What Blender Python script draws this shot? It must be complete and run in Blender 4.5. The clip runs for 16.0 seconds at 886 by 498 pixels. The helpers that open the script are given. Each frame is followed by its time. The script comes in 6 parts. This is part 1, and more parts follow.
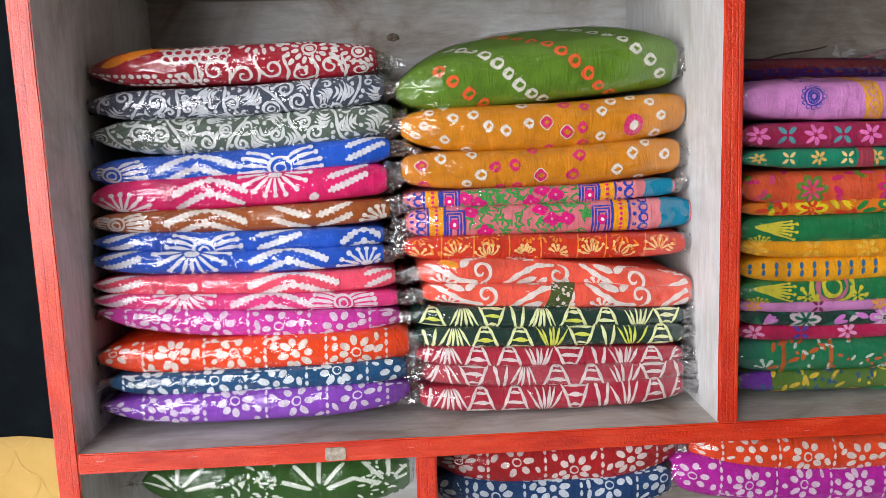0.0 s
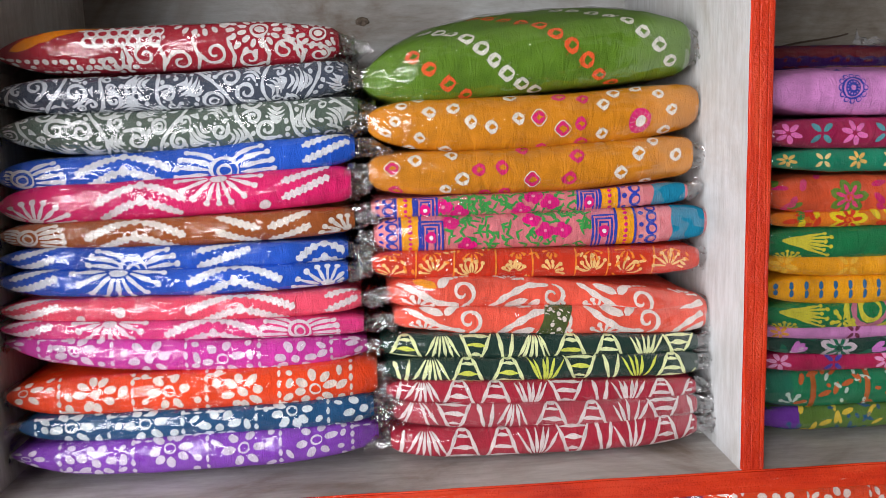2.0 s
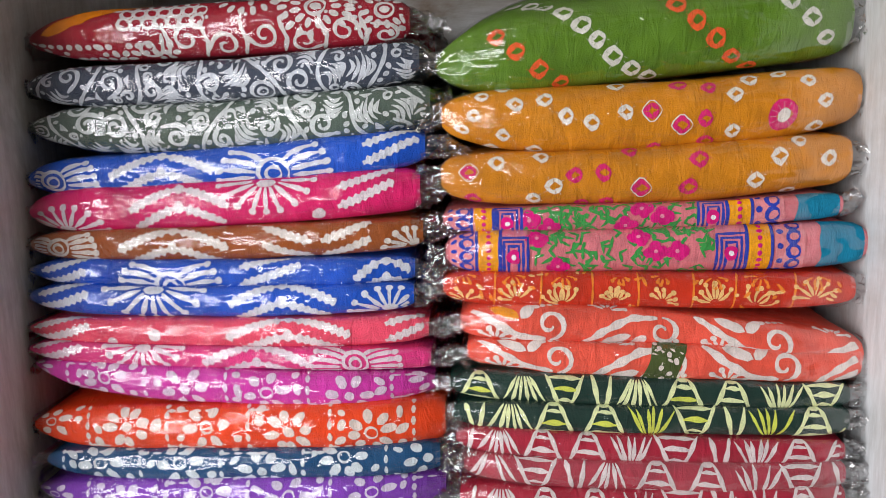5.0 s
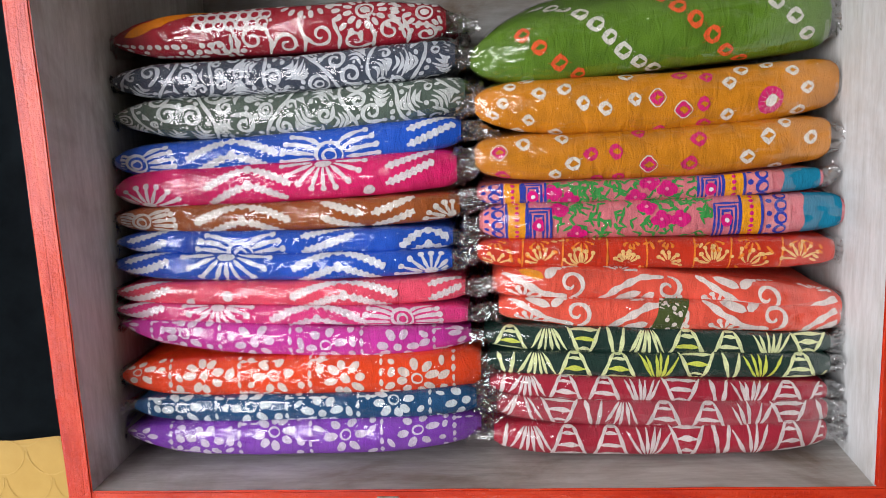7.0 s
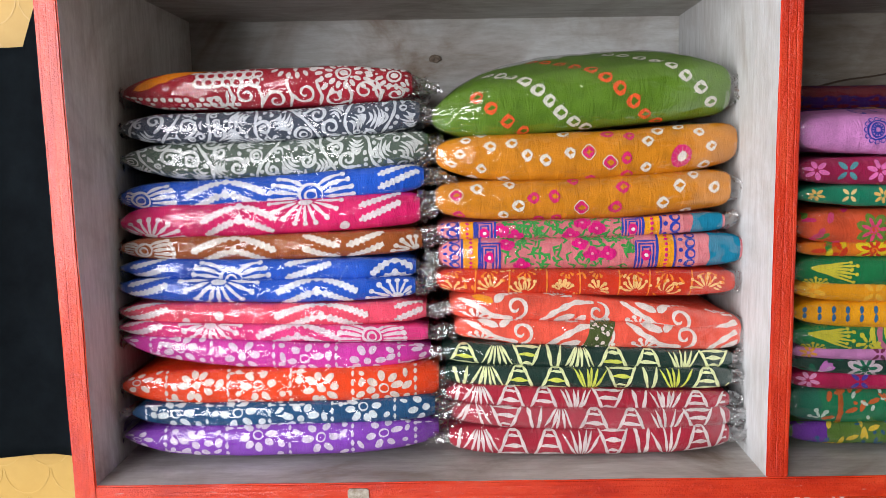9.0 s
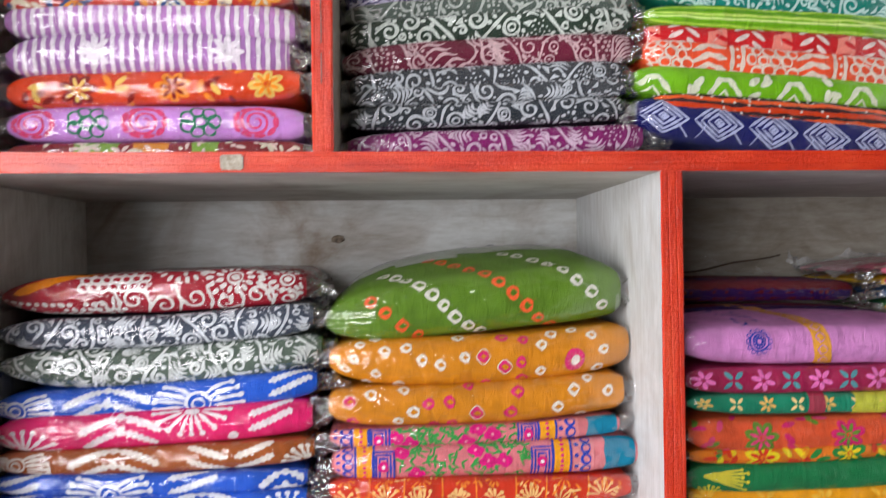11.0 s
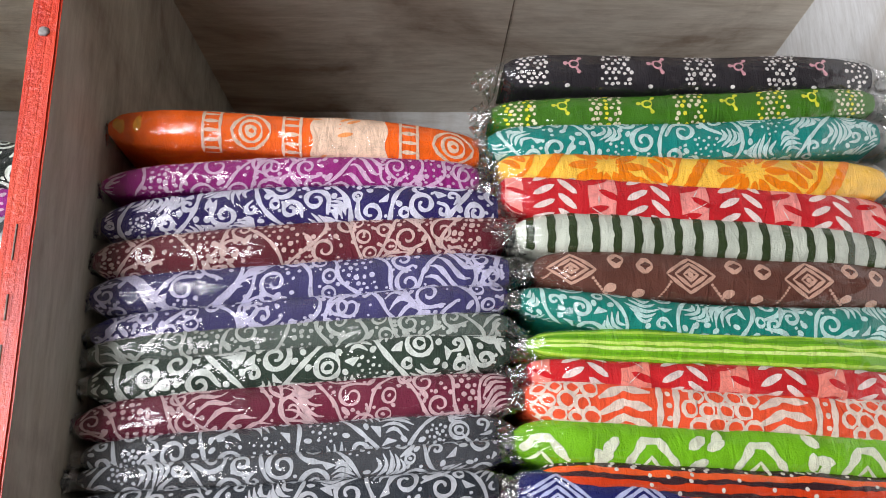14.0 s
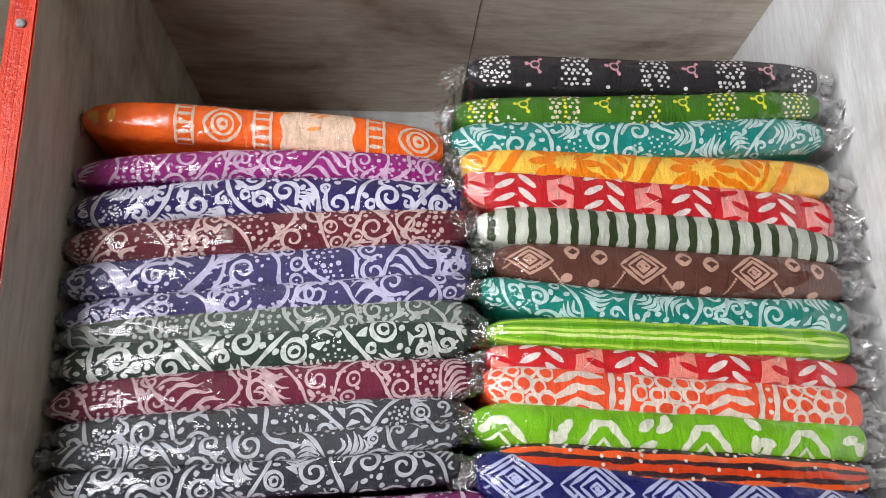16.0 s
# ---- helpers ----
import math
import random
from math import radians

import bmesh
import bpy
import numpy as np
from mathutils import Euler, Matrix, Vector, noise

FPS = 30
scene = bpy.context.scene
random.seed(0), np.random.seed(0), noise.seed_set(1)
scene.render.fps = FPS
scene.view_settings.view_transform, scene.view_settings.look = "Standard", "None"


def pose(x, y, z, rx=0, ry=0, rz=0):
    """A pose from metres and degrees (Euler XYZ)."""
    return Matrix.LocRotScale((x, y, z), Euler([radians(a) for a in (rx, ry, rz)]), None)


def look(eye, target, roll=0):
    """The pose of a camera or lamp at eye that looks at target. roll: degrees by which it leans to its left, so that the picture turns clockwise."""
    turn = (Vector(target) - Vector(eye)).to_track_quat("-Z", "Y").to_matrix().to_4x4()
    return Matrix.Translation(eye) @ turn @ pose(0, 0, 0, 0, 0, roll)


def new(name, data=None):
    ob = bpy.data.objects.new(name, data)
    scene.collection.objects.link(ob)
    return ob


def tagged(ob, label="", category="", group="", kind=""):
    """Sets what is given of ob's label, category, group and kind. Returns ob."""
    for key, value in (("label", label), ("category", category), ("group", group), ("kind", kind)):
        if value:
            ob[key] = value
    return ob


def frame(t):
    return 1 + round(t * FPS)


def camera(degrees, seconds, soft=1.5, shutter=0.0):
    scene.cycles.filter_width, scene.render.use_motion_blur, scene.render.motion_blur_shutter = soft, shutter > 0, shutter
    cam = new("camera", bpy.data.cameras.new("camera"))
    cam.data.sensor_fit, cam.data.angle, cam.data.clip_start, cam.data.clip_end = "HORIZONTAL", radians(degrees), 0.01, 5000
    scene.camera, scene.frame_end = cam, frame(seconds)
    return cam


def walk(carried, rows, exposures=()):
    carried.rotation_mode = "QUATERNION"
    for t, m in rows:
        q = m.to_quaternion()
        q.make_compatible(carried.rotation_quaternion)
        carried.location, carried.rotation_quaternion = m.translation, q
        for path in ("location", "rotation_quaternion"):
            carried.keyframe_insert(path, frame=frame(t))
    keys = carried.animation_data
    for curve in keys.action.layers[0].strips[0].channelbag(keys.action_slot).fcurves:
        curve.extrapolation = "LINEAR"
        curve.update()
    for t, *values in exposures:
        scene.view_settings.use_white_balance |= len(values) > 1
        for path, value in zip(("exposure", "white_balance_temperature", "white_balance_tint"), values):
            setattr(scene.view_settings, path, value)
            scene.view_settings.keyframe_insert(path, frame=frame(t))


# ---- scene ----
cam = camera(54.9, 16.0, soft=0.55, shutter=0.2)
PATH = [
    (0, (0.096, 0.064, 1.384), (0.22, 2.043, 1.119), -1.6),
    (0.5, (0.096, 0.07, 1.378), (0.248, 2.046, 1.113), -1.5),
    (1, (0.089, 0.088, 1.376), (0.249, 2.063, 1.104), -1.5),
    (1.5, (0.1, 0.138, 1.376), (0.268, 2.112, 1.106), -1.5),
    (2, (0.113, 0.225, 1.384), (0.282, 2.199, 1.111), -1.5),
    (2.5, (0.129, 0.3, 1.401), (0.302, 2.273, 1.124), -1.4),
    (3, (0.138, 0.33, 1.41), (0.265, 2.306, 1.13), -1.3),
    (3.5, (0.153, 0.369, 1.41), (0.181, 2.349, 1.129), -1.2),
    (4, (0.161, 0.382, 1.408), (0.104, 2.361, 1.124), -1.2),
    (4.2, (0.155, 0.385, 1.412), (0.087, 2.36, 1.103), -1.2),
    (6.3, (0.182, 0.361, 1.4), (-0.027, 2.32, 1.054), -2.1),
    (6.5, (0.166, 0.343, 1.401), (-0.004, 2.308, 1.066), -2.0),
    (7, (0.135, 0.261, 1.401), (0.008, 2.227, 1.058), -2.0),
    (7.5, (0.128, 0.189, 1.398), (0.066, 2.159, 1.058), -1.7),
    (8, (0.12, 0.161, 1.396), (0.117, 2.13, 1.049), -1.5),
    (8.2, (0.114, 0.15, 1.405), (0.127, 2.123, 1.077), -1.2),
    (10.3, (0.144, 0.08, 1.404), (0.106, 2.072, 1.223), 0.1),
    (10.5, (0.117, 0.093, 1.424), (0.155, 2.087, 1.265), 0.1),
    (10.6, (0.128, 0.098, 1.431), (0.18, 2.094, 1.317), -0.0),
    (11, (0.166, 0.125, 1.522), (0.335, 2.118, 1.531), -0.7),
    (11.1, (0.175, 0.136, 1.537), (0.372, 2.126, 1.583), -0.7),
    (11.5, (0.214, 0.202, 1.587), (0.464, 2.178, 1.767), -1.5),
    (11.7, (0.244, 0.242, 1.609), (0.471, 2.216, 1.834), -1.4),
    (12, (0.278, 0.314, 1.628), (0.498, 2.279, 1.932), -0.9),
    (12.5, (0.362, 0.405, 1.652), (0.526, 2.356, 2.06), -0.6),
    (13, (0.385, 0.43, 1.671), (0.521, 2.372, 2.131), -1.0),
    (13.5, (0.391, 0.433, 1.674), (0.488, 2.36, 2.199), -1.1),
    (14, (0.395, 0.429, 1.68), (0.487, 2.344, 2.251), -1.1),
    (14.5, (0.397, 0.42, 1.683), (0.513, 2.324, 2.285), -1.2),
    (15, (0.396, 0.416, 1.678), (0.538, 2.314, 2.291), -1.3),
    (15.5, (0.401, 0.408, 1.669), (0.556, 2.311, 2.268), -1.2),
    (16, (0.401, 0.404, 1.659), (0.557, 2.312, 2.241), -1.1),
]
walk(cam, [(t, look(eye, target, roll)) for t, eye, target, roll in PATH],
     exposures=[(0, 0.0), (2, -0.05), (3.5, -0.25), (6.5, -0.22), (7.5, -0.2), (8, -0.1), (10.5, 0.08), (11.5, 0.04), (12.5, 0.2), (16, 0.22)])

# ---- light: a wide bright shop opening behind and to one side ----
world = bpy.data.worlds.new("sky")
scene.world = world
world.use_nodes = True
wn = world.node_tree.nodes
sky = wn.new("ShaderNodeTexSky")
sky.sky_type, sky.sun_disc, sky.sun_elevation, sky.sun_rotation = "NISHITA", False, radians(48), radians(200)
world.node_tree.links.new(sky.outputs[0], wn["Background"].inputs[0])
wn["Background"].inputs[1].default_value = 0.1


def area(name, where, target, sx, sy, watts, colour):
    data = bpy.data.lights.new(name, "AREA")
    data.shape, data.size, data.size_y, data.energy, data.color = "RECTANGLE", sx, sy, watts, colour
    ob = new(name, data)
    ob.matrix_world = look(where, target)
    return ob


area("opening_daylight", (-1.5, -2.16, 1.72), (-1.5, 1.0, 1.72), 1.5, 1.75, 114, (0.965, 0.95, 1.0))
area("doorway_daylight", (-2.56, -0.55, 1.25), (1.0, -0.55, 1.25), 1.5, 2.0, 100, (0.965, 0.95, 1.0))

# ---- materials ----


def rgb(h):
    v = [int(h[i:i + 2], 16) / 255 for i in (1, 3, 5)]
    return tuple(c / 12.92 if c <= 0.04045 else ((c + 0.055) / 1.055) ** 2.4 for c in v) + (1.0,)


MATS = {}


def material(name):
    m = bpy.data.materials.new(name)
    m.use_nodes = True
    nt = m.node_tree
    return m, nt, nt.nodes["Principled BSDF"]


def node(nt, kind, **vals):
    n = nt.nodes.new(kind)
    for k, v in vals.items():
        n.inputs[k.replace("_", " ")].default_value = v
    return n


def ramp(nt, src, stops):
    r = nt.nodes.new("ShaderNodeValToRGB")
    el = r.color_ramp.elements
    while len(el) < len(stops):
        el.new(0.5)
    for e, (p, c) in zip(el, stops):
        e.position, e.color = p, c
    nt.links.new(src, r.inputs[0])
    return r


def mapped(nt, scale):
    tc = nt.nodes.new("ShaderNodeTexCoord")
    mp = nt.nodes.new("ShaderNodeMapping")
    mp.inputs["Scale"].default_value = scale
    nt.links.new(tc.outputs["Object"], mp.inputs["Vector"])
    return mp.outputs[0]


def bump(nt, bsdf, src, strength, dist):
    b = node(nt, "ShaderNodeBump", Strength=strength, Distance=dist)
    nt.links.new(src, b.inputs["Height"])
    nt.links.new(b.outputs[0], bsdf.inputs["Normal"])
    return b


def cloth(h, mottle=0.16):
    """Dyed cotton: blotchy dye and a fine weave."""
    if h in MATS:
        return MATS[h]
    m, nt, b = material("cotton_" + h[1:])
    base = rgb(h)
    dark = tuple(c * (1 - mottle * 1.6) for c in base[:3]) + (1,)
    light = tuple(min(1, c * (1 + mottle) + 0.012) for c in base[:3]) + (1,)
    n = node(nt, "ShaderNodeTexNoise", Scale=38.0, Detail=5.0, Roughness=0.65)
    nt.links.new(mapped(nt, (1, 1, 1)), n.inputs["Vector"])
    r = ramp(nt, n.outputs["Fac"], [(0.30, dark), (0.52, base), (0.75, light)])
    nt.links.new(r.outputs[0], b.inputs["Base Color"])
    b.inputs["Roughness"].default_value = 0.78
    b.inputs["Specular IOR Level"].default_value = 0.25
    w = node(nt, "ShaderNodeTexNoise", Scale=620.0, Detail=3.0)
    nt.links.new(mapped(nt, (1, 0.6, 1.6)), w.inputs["Vector"])
    bw = bump(nt, b, w.outputs["Fac"], 0.35, 0.0014)
    pk = node(nt, "ShaderNodeTexNoise", Scale=46.0, Detail=4.0, Roughness=0.6, Distortion=0.6)
    nt.links.new(mapped(nt, (1.9, 0.8, 0.7)), pk.inputs["Vector"])
    b2 = node(nt, "ShaderNodeBump", Strength=0.5, Distance=0.006)
    nt.links.new(pk.outputs["Fac"], b2.inputs["Height"])
    nt.links.new(b2.outputs[0], bw.inputs["Normal"])
    MATS[h] = m
    return m


def wax_print(h):
    """Undyed wax lines: the cotton with hairline dye cracks and faint seepage."""
    key = "wax" + h
    if key in MATS:
        return MATS[key]
    m, nt, b = material("wax_print_" + h[1:])
    base = rgb(h)
    seep = tuple(c * 0.72 for c in base[:3]) + (1,)
    n = node(nt, "ShaderNodeTexNoise", Scale=70.0, Detail=6.0, Roughness=0.7)
    nt.links.new(mapped(nt, (1, 1, 1)), n.inputs["Vector"])
    r = ramp(nt, n.outputs["Fac"], [(0.30, seep), (0.50, base)])
    cr = node(nt, "ShaderNodeTexVoronoi", Scale=90.0)
    cr.feature = "DISTANCE_TO_EDGE"
    nt.links.new(mapped(nt, (1, 0.5, 1.2)), cr.inputs["Vector"])
    rc = ramp(nt, cr.outputs["Distance"], [(0.0, (0.82, 0.82, 0.84, 1)), (0.04, (1, 1, 1, 1))])
    mx = nt.nodes.new("ShaderNodeMix")
    mx.data_type, mx.blend_type = "RGBA", "MULTIPLY"
    mx.inputs[0].default_value = 1.0
    nt.links.new(r.outputs[0], mx.inputs[6])
    nt.links.new(rc.outputs[0], mx.inputs[7])
    nt.links.new(mx.outputs[2], b.inputs["Base Color"])
    b.inputs["Roughness"].default_value = 0.8
    b.inputs["Specular IOR Level"].default_value = 0.2
    pk = node(nt, "ShaderNodeTexNoise", Scale=46.0, Detail=4.0, Roughness=0.6, Distortion=0.6)
    nt.links.new(mapped(nt, (1.9, 0.8, 0.7)), pk.inputs["Vector"])
    bump(nt, b, pk.outputs["Fac"], 0.5, 0.006)
    MATS[key] = m
    return m


def whitewashed_ply(name, pale, mid, stain, along):
    """Thin limewash over plywood, with grain streaks and brown stains; along: the axis of the grain."""
    m, nt, b = material(name)
    s = [9.0, 9.0, 9.0]
    s[along] = 1.6
    g = node(nt, "ShaderNodeTexNoise", Scale=6.0, Detail=9.0, Roughness=0.68, Distortion=0.5)
    nt.links.new(mapped(nt, s), g.inputs["Vector"])
    st = node(nt, "ShaderNodeTexNoise", Scale=4.6, Detail=6.0, Roughness=0.62, Distortion=0.9)
    nt.links.new(mapped(nt, (1, 1, 1)), st.inputs["Vector"])
    fine = node(nt, "ShaderNodeTexNoise", Scale=60.0, Detail=5.0, Roughness=0.7)
    nt.links.new(mapped(nt, [v / 4 for v in s]), fine.inputs["Vector"])
    rg = ramp(nt, g.outputs["Fac"], [(0.30, mid), (0.56, pale)])
    rs = ramp(nt, st.outputs["Fac"], [(0.46, (0, 0, 0, 1)), (0.58, (0.35, 0.35, 0.35, 1)), (0.72, (0.95, 0.95, 0.95, 1))])
    mx = nt.nodes.new("ShaderNodeMix")
    mx.data_type = "RGBA"
    nt.links.new(rs.outputs[0], mx.inputs[0])
    nt.links.new(rg.outputs[0], mx.inputs[6])
    mx.inputs[7].default_value = stain
    ov = nt.nodes.new("ShaderNodeMix")
    ov.data_type, ov.blend_type = "RGBA", "MULTIPLY"
    ov.inputs[0].default_value = 0.4
    rf = ramp(nt, fine.outputs["Fac"], [(0.32, (0.62, 0.60, 0.57, 1)), (0.6, (1, 1, 1, 1))])
    nt.links.new(mx.outputs[2], ov.inputs[6])
    nt.links.new(rf.outputs[0], ov.inputs[7])
    nt.links.new(ov.outputs[2], b.inputs["Base Color"])
    b.inputs["Roughness"].default_value = 0.7
    b.inputs["Specular IOR Level"].default_value = 0.3
    bump(nt, b, fine.outputs["Fac"], 0.35, 0.002)
    return m


def red_paint(name, along):
    """Brushed enamel over plywood edges; the plies show as grooves along the board."""
    m, nt, b = material(name)
    s = [150.0, 150.0, 150.0]
    s[along] = 3.0
    g = node(nt, "ShaderNodeTexNoise", Scale=2.2, Detail=6.0, Roughness=0.6)
    nt.links.new(mapped(nt, s), g.inputs["Vector"])
    c = node(nt, "ShaderNodeTexNoise", Scale=7.0, Detail=7.0, Roughness=0.7)
    s2 = [6.0, 6.0, 6.0]
    s2[along] = 1.3
    nt.links.new(mapped(nt, s2), c.inputs["Vector"])
    rc = ramp(nt, c.outputs["Fac"], [(0.32, (0.42, 0.016, 0.004, 1)), (0.52, (0.62, 0.036, 0.007, 1)), (0.74, (0.72, 0.075, 0.022, 1))])
    chip = node(nt, "ShaderNodeTexNoise", Scale=30.0, Detail=8.0, Roughness=0.75)
    s3 = [5.0, 5.0, 5.0]
    s3[along] = 0.7
    nt.links.new(mapped(nt, s3), chip.inputs["Vector"])
    rk = ramp(nt, chip.outputs["Fac"], [(0.655, (0, 0, 0, 1)), (0.70, (1, 1, 1, 1))])
    mx = nt.nodes.new("ShaderNodeMix")
    mx.data_type = "RGBA"
    nt.links.new(rk.outputs[0], mx.inputs[0])
    nt.links.new(rc.outputs[0], mx.inputs[6])
    mx.inputs[7].default_value = (0.60, 0.24, 0.17, 1)
    nt.links.new(mx.outputs[2], b.inputs["Base Color"])
    rr = ramp(nt, c.outputs["Fac"], [(0.3, (0.15, 0.15, 0.15, 1)), (0.75, (0.30, 0.30, 0.30, 1))])
    nt.links.new(rr.outputs[0], b.inputs["Roughness"])
    b.inputs["Coat Weight"].default_value = 0.25
    b.inputs["Coat Roughness"].default_value = 0.16
    grit = node(nt, "ShaderNodeTexNoise", Scale=240.0, Detail=4.0, Roughness=0.7)
    nt.links.new(mapped(nt, (1, 1, 1)), grit.inputs["Vector"])
    bg = bump(nt, b, g.outputs["Fac"], 0.3, 0.0015)
    b2 = node(nt, "ShaderNodeBump", Strength=0.7, Distance=0.0022)
    nt.links.new(grit.outputs["Fac"], b2.inputs["Height"])
    nt.links.new(b2.outputs[0], bg.inputs["Normal"])
    ply = node(nt, "ShaderNodeTexWave", Scale=34.0, Distortion=7.0, Detail=5.0)
    ply.inputs["Detail Scale"].default_value = 0.4
    ply.bands_direction = "X" if along == 2 else "Z"
    s4 = [1.0, 1.0, 1.0]
    s4[along] = 0.12
    nt.links.new(mapped(nt, s4), ply.inputs["Vector"])
    rp = ramp(nt, ply.outputs["Fac"], [(0.0, (0, 0, 0, 1)), (0.16, (1, 1, 1, 1))])
    b4 = node(nt, "ShaderNodeBump", Strength=0.28, Distance=0.0011)
    nt.links.new(rp.outputs[0], b4.inputs["Height"])
    nt.links.new(b4.outputs[0], b2.inputs["Normal"])
    return m


def plain(name, c1, c2, scale, rough, bumps=0.2):
    m, nt, b = material(name)
    n = node(nt, "ShaderNodeTexNoise", Scale=scale, Detail=7.0, Roughness=0.65)
    nt.links.new(mapped(nt, (1, 1, 1)), n.inputs["Vector"])
    r = ramp(nt, n.outputs["Fac"], [(0.32, c1), (0.68, c2)])
    nt.links.new(r.outputs[0], b.inputs["Base Color"])
    b.inputs["Roughness"].default_value = rough
    bump(nt, b, n.outputs["Fac"], bumps, 0.003)
    return m


def film_material(name, haze, rough, gain, most=0.2, crease=1.0):
    """Clear polythene film: see-through, with crinkled gloss and a faint milky haze."""
    m = bpy.data.materials.new(name)
    m.use_nodes = True
    nt = m.node_tree
    nt.nodes.remove(nt.nodes["Principled BSDF"])
    out = nt.nodes["Material Output"]
    tr = nt.nodes.new("ShaderNodeBsdfTransparent")
    tr.inputs[0].default_value = (0.985, 0.985, 0.985, 1)
    gl = nt.nodes.new("ShaderNodeBsdfGlossy")
    gl.inputs["Color"].default_value = (1, 1, 1, 1)
    gl.inputs["Roughness"].default_value = rough
    df = nt.nodes.new("ShaderNodeBsdfDiffuse")
    df.inputs["Color"].default_value = (0.8, 0.8, 0.8, 1)
    big = node(nt, "ShaderNodeTexNoise", Scale=26.0, Detail=4.0, Roughness=0.6, Distortion=1.2)
    nt.links.new(mapped(nt, (0.7, 1.4, 2.6)), big.inputs["Vector"])
    cr = node(nt, "ShaderNodeTexVoronoi", Scale=42.0)
    cr.feature = "DISTANCE_TO_EDGE"
    warp = node(nt, "ShaderNodeTexNoise", Scale=18.0, Detail=3.0)
    add = nt.nodes.new("ShaderNodeVectorMath")
    add.operation = "MULTIPLY_ADD"
    add.inputs[1].default_value = (0.06, 0.06, 0.06)
    nt.links.new(mapped(nt, (1, 1, 1)), warp.inputs["Vector"])
    nt.links.new(warp.outputs["Color"], add.inputs[0])
    nt.links.new(mapped(nt, (0.8, 1.2, 2.2)), add.inputs[2])
    nt.links.new(add.outputs[0], cr.inputs["Vector"])
    b1 = node(nt, "ShaderNodeBump", Strength=0.6, Distance=0.0024 * crease)
    nt.links.new(big.outputs["Fac"], b1.inputs["Height"])
    b2 = node(nt, "ShaderNodeBump", Strength=0.5, Distance=0.0036 * crease)
    nt.links.new(cr.outputs["Distance"], b2.inputs["Height"])
    nt.links.new(b1.outputs[0], b2.inputs["Normal"])
    tiny = node(nt, "ShaderNodeTexNoise", Scale=150.0, Detail=3.0, Roughness=0.6)
    nt.links.new(mapped(nt, (0.6, 1.0, 1.8)), tiny.inputs["Vector"])
    b3 = node(nt, "ShaderNodeBump", Strength=0.4, Distance=0.0012 * crease)
    nt.links.new(tiny.outputs["Fac"], b3.inputs["Height"])
    nt.links.new(b2.outputs[0], b3.inputs["Normal"])
    # small flat facets between sharp creases
    fac = node(nt, "ShaderNodeTexVoronoi", Scale=105.0)
    wv = nt.nodes.new("ShaderNodeVectorMath")
    wv.operation = "MULTIPLY_ADD"
    wv.inputs[1].default_value = (0.035, 0.035, 0.035)
    nt.links.new(warp.outputs["Color"], wv.inputs[0])
    nt.links.new(mapped(nt, (0.45, 1.1, 1.8)), wv.inputs[2])
    nt.links.new(wv.outputs[0], fac.inputs["Vector"])
    off = nt.nodes.new("ShaderNodeVectorMath")
    off.operation = "SUBTRACT"
    off.inputs[1].default_value = (0.5, 0.5, 0.5)
    nt.links.new(fac.outputs["Color"], off.inputs[0])
    tilt = nt.nodes.new("ShaderNodeVectorMath")
    tilt.operation = "MULTIPLY_ADD"
    tilt.inputs[1].default_value = (0.14 * crease, 0.22 * crease, 0.26 * crease)
    patch = node(nt, "ShaderNodeTexNoise", Scale=11.0, Detail=2.0)
    nt.links.new(mapped(nt, (0.7, 1.0, 2.0)), patch.inputs["Vector"])
    rpat = ramp(nt, patch.outputs["Fac"], [(0.38, (0.25, 0.25, 0.25, 1)), (0.62, (1.3, 1.3, 1.3, 1))])
    calm = nt.nodes.new("ShaderNodeVectorMath")
    calm.operation = "MULTIPLY"
    nt.links.new(off.outputs[0], calm.inputs[0])
    nt.links.new(rpat.outputs[0], calm.inputs[1])
    nt.links.new(calm.outputs[0], tilt.inputs[0])
    nt.links.new(b3.outputs[0], tilt.inputs[2])
    nrm = nt.nodes.new("ShaderNodeVectorMath")
    nrm.operation = "NORMALIZE"
    nt.links.new(tilt.outputs[0], nrm.inputs[0])
    nt.links.new(nrm.outputs[0], gl.inputs["Normal"])
    fr = node(nt, "ShaderNodeFresnel", IOR=1.5)
    nt.links.new(b2.outputs[0], fr.inputs["Normal"])
    mul = nt.nodes.new("ShaderNodeMath")
    mul.operation, mul.use_clamp = "MULTIPLY", True
    mul.inputs[1].default_value = gain
    nt.links.new(fr.outputs[0], mul.inputs[0])
    cap = nt.nodes.new("ShaderNodeMath")
    cap.operation = "MINIMUM"
    cap.inputs[1].default_value = most
    nt.links.new(mul.outputs[0], cap.inputs[0])
    m1 = nt.nodes.new("ShaderNodeMixShader")
    m1.inputs[0].default_value = haze
    nt.links.new(tr.outputs[0], m1.inputs[1])
    nt.links.new(df.outputs[0], m1.inputs[2])
    m2 = nt.nodes.new("ShaderNodeMixShader")
    nt.links.new(cap.outputs[0], m2.inputs[0])
    nt.links.new(m1.outputs[0], m2.inputs[1])
    nt.links.new(gl.outputs[0], m2.inputs[2])
    nt.links.new(m2.outputs[0], out.inputs["Surface"])
    return m


